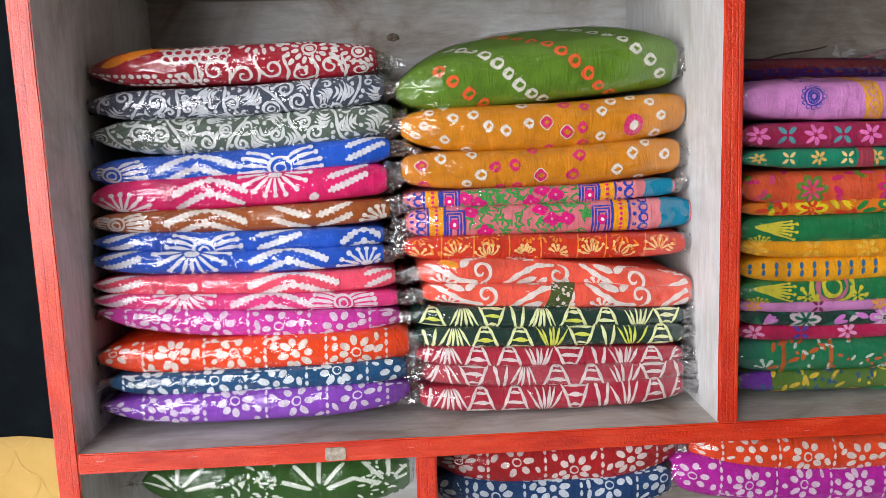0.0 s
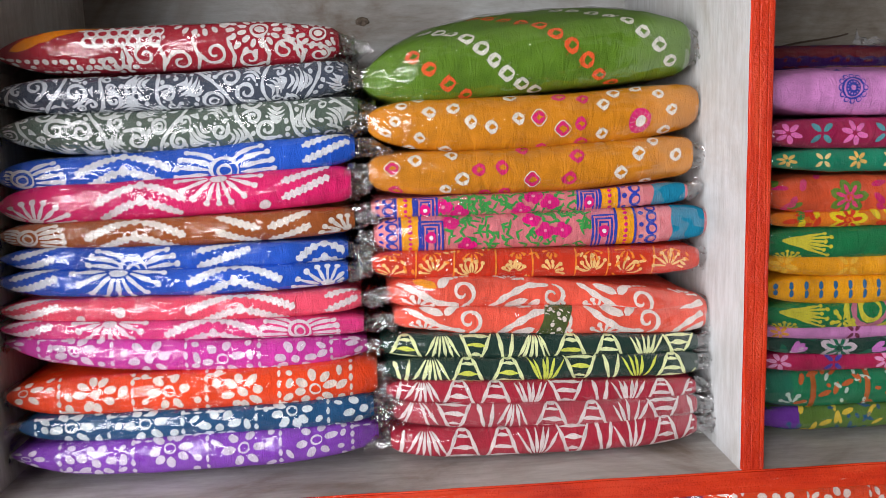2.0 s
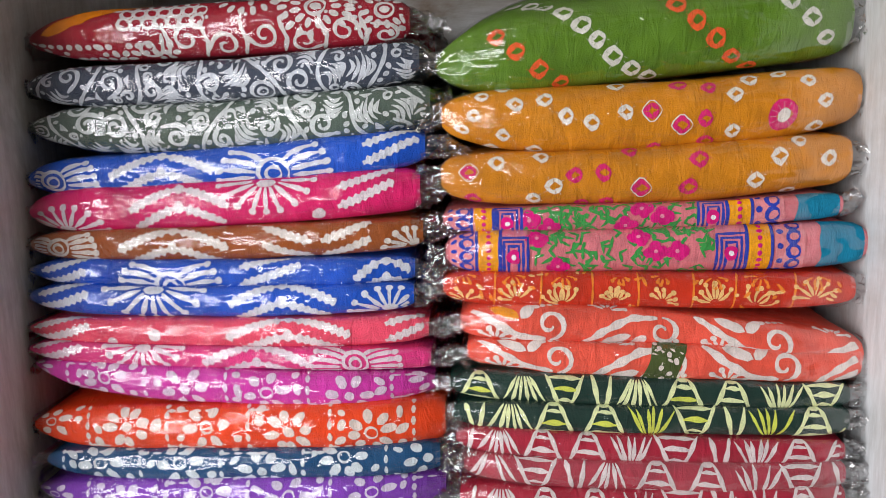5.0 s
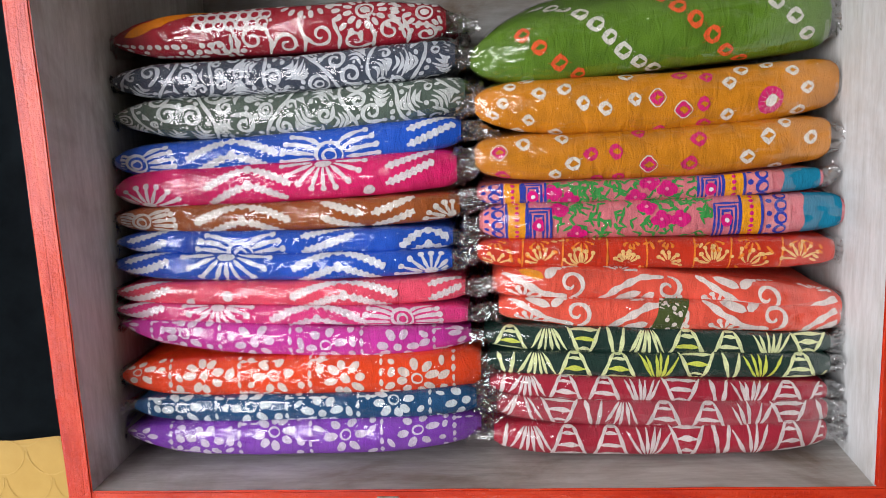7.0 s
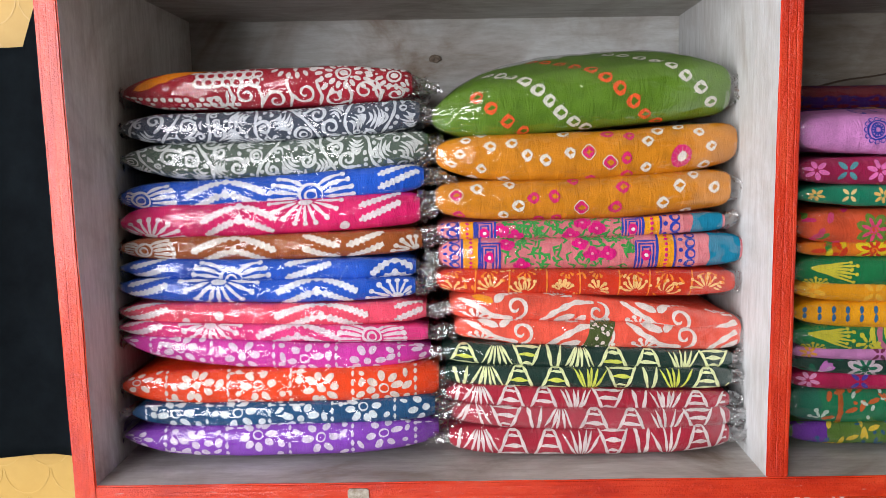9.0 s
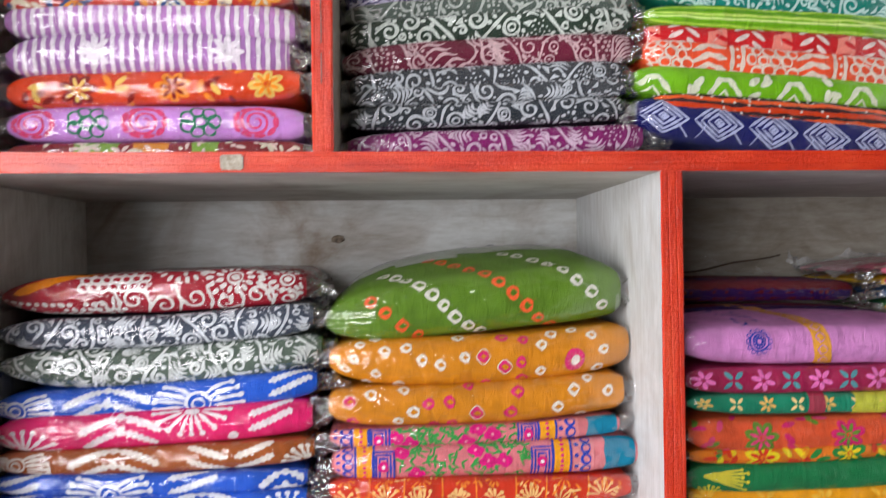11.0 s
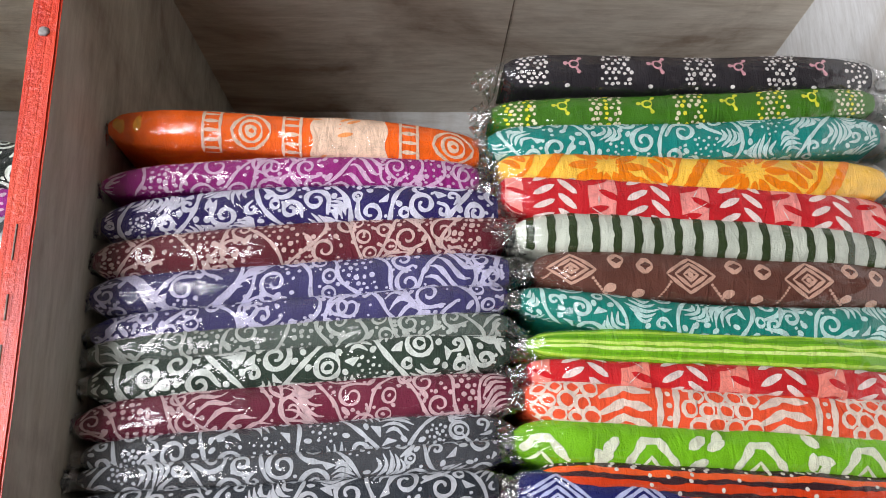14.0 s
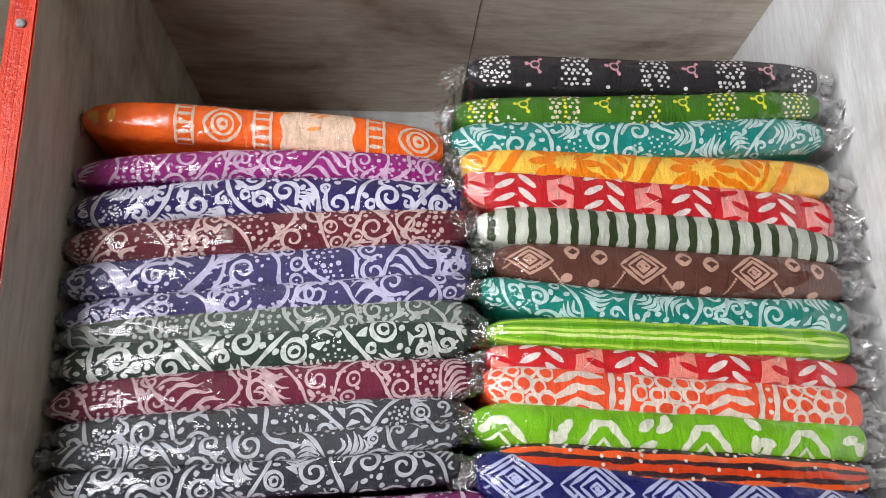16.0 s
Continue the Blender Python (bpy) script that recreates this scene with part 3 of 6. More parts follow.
        for p, q in zip(out, ws):
            if self.inside(*p, 0.003):
                run.append(p)
                rw.append(q)
            else:
                self.strip(run, rw, h)
                run, rw = [], []
        self.strip(run, rw, h)

    def band(self, U, w, h, layer=0, tilt=0.0):
        n = max(4, int((self.hi - self.lo) / 0.004))
        pts = [(U + tilt * (self.lo + (self.hi - self.lo) * i / n), self.lo + (self.hi - self.lo) * i / n) for i in range(n + 1)]
        self.strip(pts, [w * (1 + 0.05 * math.sin(i * 0.9)) for i in range(n + 1)], h, layer, 4)


# -- print designs --


def petals(P, c):
    """Blossoms, bars of dashes and pebbles."""
    w = c[0]
    step = 0.074
    n = int(P.W / step) + 2
    rows = [0.003] if P.hi < 0.06 else [0.003 + 0.062 * i for i in range(int(P.hi / 0.062) + 1)]
    off = P.r.uniform(0, 0.05)
    for ci in range(n):
        cx = -P.W / 2 - 0.02 + off + ci * step
        for cy0 in rows:
            cy = cy0 + P.r.uniform(-0.008, 0.008)
            m = P.r.randint(6, 8)
            for i in range(m):
                a = 6.2832 * i / m + P.r.uniform(0, 0.3)
                P.blob(cx + 0.0155 * math.cos(a), cy + 0.0155 * math.sin(a), 0.0068 * P.r.uniform(0.8, 1.15), 0.0042, a, w)
            P.ring(cx, cy, 0.0052, 0.0022, w) if P.r.random() < 0.7 else P.dot(cx, cy, 0.0048, w)
            for i in range(4):
                P.blob(cx + 0.037 + P.r.choice((-0.0105, 0.0105)) + P.r.uniform(-0.002, 0.002), cy - 0.024 + i * 0.0135 + P.r.uniform(-0.003, 0.003), P.r.uniform(0.0035, 0.0075), P.r.uniform(0.0024, 0.0042), P.r.uniform(0.4, 2.7), w)
        v = P.lo
        while v < P.hi:
            P.stroke([(cx + 0.037, v), (cx + 0.037, v + 0.0078)], 0.0050, w)
            v += 0.0110
        for v0 in (P.lo * 0.55, P.hi * 0.62):
            if P.r.random() < 0.6:
                for q in range(P.r.randint(2, 4)):
                    u = cx + 0.037 + q * 0.0115
                    P.stroke([(u, v0), (u + 0.0078, v0)], 0.0046, w)


def plumage(P, c):
    """Serrated plumes in arches and bars, spread shells and eyes; c: colour, then kind, place along and up, size."""
    h = c[0]
    for kind, t, f, g in c[1]:
        u, v = (t - 0.5) * P.W, f * P.h
        if kind == "arch":
            w = 0.050 * g
            for k in (0, 1):
                o = v + 0.010 - 0.0175 * k
                for e in (-1, 1):
                    pts = [(u + e * (0.004 + (w - 0.004) * q / 4) * (1 - 0.1 * k), o - 0.019 * (q / 4) ** 1.3) for q in range(5)]
                    P.saw(pts, 0.0088, h)
                P.blob(u, o + 0.001, 0.006, 0.0042, 1.57, h)
        elif kind == "vee":
            w = 0.046 * g
            for k in (0, 1):
                for e in (-1, 1):
                    P.saw([(u + e * (0.004 + (w - 0.004) * q / 4), v - 0.012 + 0.0165 * k + 0.017 * (q / 4) ** 1.2) for q in range(5)], 0.0084, h)
        elif kind == "bar":
            for k in (0, 1):
                P.saw([(u - 0.026 * g, v - 0.012 + 0.017 * k), (u, v - 0.003 + 0.017 * k), (u + 0.026 * g, v + 0.008 + 0.017 * k)], 0.0088, h)
        elif kind == "fan":
            s = -1 if f > 0 else 1
            for q in range(9):
                a = -1.45 + 2.9 * q / 8
                L = 0.040 * g * (0.72 + 0.28 * abs(math.sin(a)))
                pts = [(u + L * e * math.sin(a), v + s * L * e * math.cos(a) * (1 - 0.25 * abs(math.sin(a)))) for e in (0.30, 0.55, 0.8, 1.0)]
                P.stroke(pts, 0.0046, h)
                P.dot(*pts[-1], 0.0034, h)
            P.blob(u, v + s * 0.004, 0.0085 * g, 0.0050, 0.0, h)
        elif kind == "eye":
            P.ring(u, v, 0.0125 * g, 0.0040, h, 1, 0.0)
            P.ring(u, v - 0.001, 0.0062 * g, 0.0030, h)
            for e in (-1, 1):
                for q in range(5):
                    a = -0.35 + 0.36 * q
                    pts = [(u + e * (0.016 + 0.030 * z) * g * math.cos(a * (1 - 0.35 * z)), v + (0.016 + 0.026 * z) * g * math.sin(a * (1 - 0.35 * z)) * 0.9 - 0.004) for z in (0, 0.35, 0.7, 1)]
                    P.stroke(pts, 0.0046, h)
                    P.dot(*pts[-1], 0.0033, h)
        else:
            P.dot(u, v, 0.0060 * g, h)


def swirl(P, c):
    """Lanes between curved stems, each filled with curls, spots, rings or ripples; c[1]: how bold the wax lines are."""
    h = c[0]
    d = c[1] if len(c) > 1 else 1.0
    if d > 1.1:
        swirl_bold(P, c)
        return
    lo, hi = P.lo, P.hi
    fills = ("dot", "curl", "ring", "dot", "curl", "wave", "curl")
    x, k, last = -P.W / 2 - 0.03, P.r.randint(0, 6), ""
    side = P.r.choice((1, -1))
    while x < P.W / 2 + 0.03:
        wide = P.r.uniform(0.024, 0.040)
        side = -side if P.r.random() < 0.6 else side
        lean = side * P.r.uniform(0.15, 0.9)
        bend, bow = P.r.uniform(-0.016, 0.016), P.r.uniform(-0.006, 0.006)

        def edge(v, x=x, lean=lean, bend=bend, bow=bow):
            t = (v - lo) / (hi - lo)
            return x + lean * v + bend * math.sin(3.1 * t) + bow * math.sin(7.5 * t + x * 40)

        P.stroke([(edge(lo + (hi - lo) * q / 10), lo + (hi - lo) * q / 10) for q in range(11)], 0.0032 * d, h)
        kind = fills[(k + P.r.randint(0, 2)) % len(fills)]
        if kind == last:
            kind = "curl"
        k, last = k + 1, kind
        v = lo - 0.002
        if kind == "wave":
            step = 0.0076
            turn = P.r.choice((1, -1)) * P.r.uniform(0.3, 0.9)
            v -= 0.02
            while v < hi + 0.02:
                pts = [(edge(v) + 0.003 + (wide - 0.006) * q / 6, v + turn * wide * q / 6 + 0.0045 * math.sin(q * 0.9 + v * 60)) for q in range(7)]
                P.stroke(pts, 0.0034 * d, h, 1, 0.0, 0.25)
                v += step
        elif kind == "dot":
            row = 0
            while v < hi:
                u = edge(v) + 0.0045 + (row % 2) * 0.003
                while u < edge(v) + wide - 0.003:
                    P.dot(u + P.r.uniform(-0.0015, 0.0015), v + P.r.uniform(-0.0015, 0.0015), 0.0018 * P.r.uniform(0.6, 1.35), h)
                    u += 0.0068
                v += 0.0058
                row += 1
        elif kind == "ring":
            while v < hi + 0.004:
                n = 2 if wide > 0.033 else 1
                for q in range(n):
                    u = edge(v) + wide * (q + 0.5) / n
                    P.ring(u, v + (q % 2) * 0.005, 0.0054, 0.0027 * d, h)
                    P.dot(u, v + (q % 2) * 0.005, 0.0013, h)
                    P.dot(u + 0.0075, v + 0.0075, 0.0017, h)
                    P.dot(u - 0.0075, v + 0.0065, 0.0014, h)
                v += 0.0152
        else:
            v += P.r.uniform(0.0, 0.008)
            s = P.r.choice((1, -1))
            while v < hi + 0.006:
                u = edge(v) + wide * 0.5
                r = min(0.0115, wide * 0.34) * P.r.uniform(0.9, 1.1)
                if kind == "curl":
                    P.spiral(u, v, r, 1.25, 0.0036 * d, h, P.r.uniform(1.0, 2.2) * s, s, r * 1.1)
                    for q in range(9):
                        a = q * 0.698 + P.r.uniform(-0.2, 0.2)
                        g = r * P.r.uniform(1.25, 1.5)
                        P.dot(u + g * math.cos(a), v + g * math.sin(a), 0.0017 * P.r.uniform(0.6, 1.3), h)
                    P.blob(u + s * r * 1.3, v + r, 0.0050, 0.0022, 0.9 * s, h)
                else:
                    a = P.r.uniform(0.3, 1.2) * s
                    for q in (-1, 0, 1):
                        P.blob(u + q * 0.0095 - 0.002 * abs(q), v + q * 0.003, 0.0088, 0.0040, a + q * 0.7, h)
                    P.dot(u + 0.004, v + 0.011, 0.0024, h)
                s = -s
                v += r * 2.05
        x += wide


def swirl_bold(P, c):
    """Close bold curls, ripples and leaves, fitted into each other; c[1]: how bold the wax lines are."""
    h = c[0]
    d = c[1] if len(c) > 1 else 1.0
    lo, hi = P.lo, P.hi
    discs = []
    # long dividing stems
    x = -P.W / 2 + P.r.uniform(0.01, 0.04)
    while x < P.W / 2:
        lean = P.r.uniform(-0.7, 0.7)
        pts = [(x + lean * v + 0.005 * math.sin(v * 90 + x * 50), v) for v in [lo + (hi - lo) * q / 8 for q in range(9)]]
        P.stroke(pts, 0.0026 * d, h)
        for u, v in pts:
            discs.append((u, v, 0.0022))
        x += P.r.uniform(0.045, 0.085)
    for r, tries in ((0.0125, 160), (0.0090, 340), (0.0058, 620), (0.0036, 900)):
        for _ in range(int(tries * P.W / 0.36)):
            u, v = P.r.uniform(-P.W / 2, P.W / 2), P.r.uniform(lo - 0.004, hi + 0.003)
            if all((u - a) ** 2 + (v - b) ** 2 > (0.92 * (r + q)) ** 2 for a, b, q in discs):
                discs.append((u, v, r))
                mark(P, u, v, r, d, h)


def mark(P, u, v, r, d, h):
    a = P.r.random() * 6.28
    s = P.r.choice((1, -1))
    g = P.r.random()
    if r > 0.0075:
        if g < 0.38:
            P.spiral(u, v, r * 0.92, 1.35, 0.0034 * d, h, a, s, r * 1.0)
            for q in (2.2, 3.0):
                P.dot(u + r * 1.04 * math.cos(a + q), v + r * 1.04 * math.sin(a + q), 0.0015, h)
        elif g < 0.86:
            n = 5 if r > 0.010 else 4
            for q in range(n):
                o = (q - (n - 1) / 2) * 0.0047
                k = 1 - 0.25 * abs(q - (n - 1) / 2)
                pts = []
                for e in range(6):
                    t = (e / 5 - 0.5) * 2.3 * r * k
                    w = o + 0.0040 * math.sin(e * 0.75)
                    pts.append((u + t * math.cos(a) - w * math.sin(a), v + t * math.sin(a) + w * math.cos(a)))
                P.stroke(pts, 0.0024 * d, h, 1, 0.0, 0.30)
        elif g < 0.96:
            for q in range(15):
                e, f = r * 0.26 * math.sqrt(q) * P.r.uniform(0.92, 1.08), a + q * 2.4
                P.dot(u + e * math.cos(f), v + e * math.sin(f), 0.00125 * P.r.uniform(0.75, 1.3), h)
        else:
            P.ring(u, v, r * 0.80, 0.0026 * d, h)
            P.ring(u, v, r * 0.34, 0.0020 * d, h)
    elif r > 0.0045:
        if g < 0.36:
            P.spiral(u, v, r * 0.95, 1.0, 0.0029 * d, h, a, s, r)
        elif g < 0.60:
            P.ring(u, v, r * 0.62, 0.0021 * d, h)
            if g < 0.46:
                P.dot(u, v, 0.0013, h)
        else:
            P.stroke([(u - r * math.cos(a), v - r * math.sin(a)), (u + r * 0.4 * math.sin(a), v - r * 0.4 * math.cos(a)), (u + r * math.cos(a), v + r * math.sin(a))], 0.0034 * d, h, 1, 0.0, 0.4)
    elif r > 0.0028:
        P.blob(u, v, r * 0.9, r * 0.45 * min(d, 1.5), a, h)
    else:
        P.dot(u, v, r * 0.62, h)


def tied_rings(P, c):
    """Tie-dyed square rings in slanting rows; each row: colour, start and end along and up the pack, count."""
    for col, u0, v0, u1, v1, n in c[0]:
        for i in range(n):
            t = i / (n - 1)
            u, v = (u0 + (u1 - u0) * t - 0.5) * P.W + P.r.uniform(-0.0016, 0.0016), (v0 + (v1 - v0) * t) * P.h + P.r.uniform(-0.0014, 0.0014)
            tied_knot(P, u, v, 0.0064 * P.r.uniform(0.9, 1.12), 0.0058, col, c[1])


def tied_knot(P, u, v, r, w, col, ground):
    P.ring(u, v, r * 0.94, w * 0.88, col, 1, P.r.uniform(0.06, 0.18), 12)
    a = P.r.random() * 3
    P.dot(u + 0.0006, v, 0.0012, ground, 2)
    for q in range(4):
        b = a + q * 1.57
        P.stroke([(u + r * 0.5 * math.cos(b), v + r * 0.5 * math.sin(b)), (u + r * 1.25 * math.cos(b), v + r * 1.25 * math.sin(b))], 0.0008, ground, 2)
        P.stroke([(u + r * 1.3 * math.cos(b + 0.5), v + r * 1.3 * math.sin(b + 0.5)), (u + r * 1.75 * math.cos(b + 0.4), v + r * 1.75 * math.sin(b + 0.4))], 0.0009, col)


def tied_clusters(P, c):
    """Tie-dyed rings in loose clusters of two colours, one large ring near an end where given."""
    white, pink, ground, pale, rosy, big = c
    for col, spots in ((white, pale), (pink, rosy)):
        for i in range(0, len(spots), 2):
            u, v = (spots[i] - 0.5) * P.W, spots[i + 1] * P.h * 0.86
            tied_knot(P, u, v, 0.0056 * P.r.uniform(0.88, 1.15), 0.0050, col, ground)
            if col == pink and P.r.random() < 0.25:
                P.ring(u, v, 0.0084, 0.0011, white, 2, 0.1)
    if big:
        u, v = (big - 0.5) * P.W, -0.18 * P.h
        P.ring(u, v, 0.0100, 0.0084, pink, 1, 0.05)
        P.dot(u, v, 0.0056, white, 2)
        for q in range(12):
            b = q * 0.5236
            P.stroke([(u + 0.006 * math.cos(b), v + 0.006 * math.sin(b)), (u + 0.0118 * math.cos(b), v + 0.0118 * math.sin(b))], 0.0007, white, 2)


def fan_leaf(P, u, v, s, hh, w, col):
    """A spread of separate blades from one root; s: opens up or down."""
    for q in range(6):
        if P.r.random() < 0.12:
            continue
        a = (q - 2.5) * 0.19 + P.r.uniform(-0.05, 0.05)
        L = 2.0 * hh * P.r.uniform(0.86, 1.06)
        pts = [(u + (0.0016 * (q - 2.5)) + L * t * math.sin(a), v + s * L * t * math.cos(a)) for t in (0.10, 0.35, 0.6, 0.85, 1.0)]
        P.stroke(pts, w * P.r.uniform(0.75, 1.1), col, 1, 0.0, 0.15)


def ladder(P, c):
    """Thick barred triangles between spread blades, upright and upside down in turn."""
    w = c[0]
    x, i = -P.W / 2 + P.r.uniform(-0.015, 0.01), P.r.randint(0, 5)
    while x < P.W / 2:
        hh = min(P.h * 0.86, 0.024) * P.r.uniform(0.9, 1.08)
        alt = c[1] if len(c) > 1 and P.r.random() < 0.45 else w
        g = i % 6
        if g in (0, 3):
            s = 1 if i % 4 < 2 else -1
            fan_leaf(P, x + 0.018, -hh * s, s, hh, 0.0030, alt)
            x += 0.037
        elif g == 5:
            for q in range(2):
                P.stroke([(x + 0.004 + q * 0.012, hh * (1 - 2 * q)), (x + 0.011 + q * 0.010, -hh * (1 - 2 * q))], 0.0050, w, 1, 0.4)
            x += 0.026
        else:
            s = 1 if g in (1, 2) else -1
            wd = P.r.uniform(0.034, 0.041)
            m = x + wd / 2
            for e in (-1, 1):
                P.stroke([(m + e * wd * 0.48, -hh * s), (m + e * wd * 0.29, 0), (m + e * wd * 0.10, hh * s)], 0.0034, w, 1, 0.0, 0.1)
            for q in range(3):
                t = 0.12 + q * 0.30
                e = wd * (0.48 - 0.38 * t) - 0.0015
                v = -hh * s + 2 * hh * s * t
                P.stroke([(m - e, v), (m - e * 0.3, v + 0.0008), (m + e, v - 0.0006)], 0.0046, alt if q == 1 else w, 1, 0.0, 0.15)
            P.blob(m, hh * s * 0.92, 0.0052, 0.0036, 0.0, w)
            x += wd + P.r.uniform(0.001, 0.006)
        i += 1


def border(P, c):
    """Pink field covered in green leaves, closed by key, yellow and scallop borders in blue."""
    grn, mag, blu, yel, teal = c
    half = P.W / 2
    for i in range(120):
        u, v = P.r.uniform(-half * 0.64, half * 0.38), P.r.uniform(P.lo, P.hi)
        a = P.r.random() * 6.28
        P.stroke([(u, v), (u + 0.007 * math.cos(a), v + 0.007 * math.sin(a)), (u + 0.013 * math.cos(a + 0.8), v + 0.013 * math.sin(a + 0.8))], 0.0050, grn, 1, 0.4)
    for t in (0.22, 0.27, 0.46, 0.50, 0.55):
        u, v = (t - 0.5) * P.W, P.r.choice((P.hi * 0.45, P.lo * 0.45, 0.0))
        for k in range(4):
            P.dot(u + 0.0055 * math.cos(k * 1.7), v + 0.0045 * math.sin(k * 1.7), 0.0052, mag, 2)
        P.dot(u, v, 0.0018, "#e58fa6", 3)
    for key, yl, sc in ((0.165, 0.105, 0.045), (0.675, 0.740, 0.812)):
        u = (key - 0.5) * P.W
        P.band(u, 0.027, "#d97f8c", 2)
        for r in (0.0125, 0.0085, 0.0045):
            P.stroke([(u - r, P.lo), (u - r, r + 0.002), (u + r, r + 0.002), (u + r, P.lo)], 0.0024, blu, 3)
        P.ring(u, -0.003, 0.0040, 0.0050, mag, 4)
        P.dot(u, -0.003, 0.0022, "#efe6ea", 5)
        u = (yl - 0.5) * P.W
        P.band(u, 0.021, yel, 2)
        for e in (-0.0108, 0.0108):
            P.band(u + e, 0.0028, blu, 3)
        v = P.lo
        while v < P.hi:
            P.dot(u, v, 0.0021, mag, 3)
            v += 0.0066
        u = (sc - 0.5) * P.W
        P.band(u, 0.026, "#e08a8e", 2)
        v = P.lo
        while v < P.hi:
            P.ring(u + 0.003, v, 0.0056, 0.0036, blu, 3, 0.0, 9)
            P.dot(u - 0.009, v + 0.005, 0.0028, blu, 3)
            v += 0.0135
    P.band(P.W * 0.445, 0.046, teal, 3)


def blooms(P, c):
    """Loose brushed blooms and stems in lighter tones on a warm ground."""
    a, b = c[0], c[1]
    x = -P.W / 2 + 0.02
    while x < P.W / 2:
        P.stroke([(x - 0.020, P.lo), (x - 0.018 + P.r.uniform(-0.003, 0.003), P.hi)], 0.0018, b)
        g = P.r.uniform(0.7, 1.15)
        v = P.lo * P.r.uniform(0.1, 0.7)
        t = P.r.uniform(-0.5, 0.5)
        P.fan(x, v, 0.004, 0.018 * g, 0.3 + t, 2.8 + t, P.r.randint(5, 7), 0.0030, a, P.r.uniform(-0.2, 0.4))
        P.fan(x + P.r.uniform(-0.004, 0.01), P.hi * 0.6, 0.003, 0.012 * g, 3.4 + t, 5.9 + t, 4, 0.0024, b, 0.2)
        for q in range(4):
            P.blob(x + P.r.uniform(0.012, 0.034), P.r.uniform(P.lo, P.hi), P.r.uniform(0.002, 0.006), 0.0014, P.r.random() * 3, P.r.choice((a, b)))
        x += P.r.uniform(0.034, 0.058)


def scroll(P, c):
    """Broad sweeping scrolls, paisley arcs and drops."""
    w = c[0]
    x = -P.W / 2 + 0.01
    k = 0
    while x < P.W / 2:
        s = 1 if k % 2 else -1
        P.stroke([(x, -0.018 * s), (x + 0.018, -0.004 * s), (x + 0.044, 0.010 * s), (x + 0.066, 0.012 * s)], 0.0066, w)
        P.spiral(x + 0.070, -0.001 * s, 0.0145, 1.2, 0.0050, w, 1.57 * s, -s)
        P.fan(x + 0.022, 0.016 * s, 0.004, 0.016, 0.2, 2.6, 5, 0.0038, w)
        P.blob(x + 0.030, -0.012 * s, 0.014, 0.0050, 0.4 * s, c[1] if k == 0 else w)
        P.blob(x + 0.050, -0.013 * s, 0.009, 0.0048, 0.9, w)
        for q in range(5):
            P.dot(x + 0.058 + q * 0.006, -0.018 * s + 0.002 * q, 0.0027, w)
        x += 0.098
        k += 1
    if len(c) > 2:
        P.band(0.0, 0.028, c[2], 2, 0.3)
        for q in range(9):
            P.dot(P.r.uniform(-0.010, 0.010), P.lo + q * (P.hi - P.lo) / 9, 0.0024, w, 3)


def leaves(P, c):
    """Pairs of slim leaves between pale crackled bands."""
    w, pale = c
    x = -P.W / 2 + 0.006
    while x < P.W / 2:
        P.band(x, 0.024, pale, 0)
        for q in range(5):
            P.stroke([(x + P.r.uniform(-0.011, 0.011), P.lo + q * 0.012), (x + P.r.uniform(-0.011, 0.011), P.lo + q * 0.012 + 0.009)], 0.0011, w, 2)
        for v in (-0.022, 0.004, 0.030):
            P.blob(x - 0.006, v + 0.006, 0.012, 0.0030, 0.3, P.c0, 2)
            P.blob(x + 0.006, v - 0.006, 0.010, 0.0028, -0.4, P.c0, 2)
        for v in (-0.028, -0.014, 0.000, 0.014, 0.028):
            P.blob(x + 0.030, v, 0.0105, 0.0029, 0.5, w, 1)
            P.blob(x + 0.050, v + 0.004, 0.0105, 0.0029, -0.7, w, 1)
        x += 0.080


def bars(P, c):
    """Upright dark bars."""
    x = -P.W / 2 + 0.012
    while x < P.W / 2:
        n = 12
        pts = [(x + 0.0005 * math.sin(i * 1.7 + x * 90) + (c[3] if len(c) > 3 else 0.0) * (P.hi - P.lo) * (i / n - 0.5), P.lo + (P.hi - P.lo) * i / n) for i in range(n + 1)]
        P.strip(pts, [c[1] * P.r.uniform(0.86, 1.15) for _ in pts], c[0], 1, 2)
        x += c[2] * P.r.uniform(0.93, 1.07)


def lozenges(P, c):
    """Nested lozenges with small squares between."""
    w, step = c[0], c[1]
    x, i = -P.W / 2 + 0.03, 0
    while x < P.W / 2:
        for r in ((0.0048, 0.0105, 0.0162) if c[2] else (0.0045, 0.0110, 0.0175, 0.0235)):
            P.stroke([(x - r * 1.25, 0), (x, r), (x + r * 1.25, 0), (x, -r), (x - r * 1.25, 0)], 0.0030, w)
        P.dot(x, 0, 0.0022, w)
        for q in range(7):
            P.dot(x - 0.026 + q * 0.0015, -0.022 + q * 0.0025, 0.0011, w)
            P.dot(x + 0.018 + q * 0.0018, -0.008 - q * 0.0025, 0.0014, w)
        if c[2]:
            for k, v in ((0.038, 0.010), (0.062, 0.006)):
                P.ring(x + k, v, 0.0054, 0.0042, w, 1, 0.12)
                P.blob(x + k - 0.006, v - 0.026, 0.006, 0.004, 0.6, w)
        x += step
        i += 1


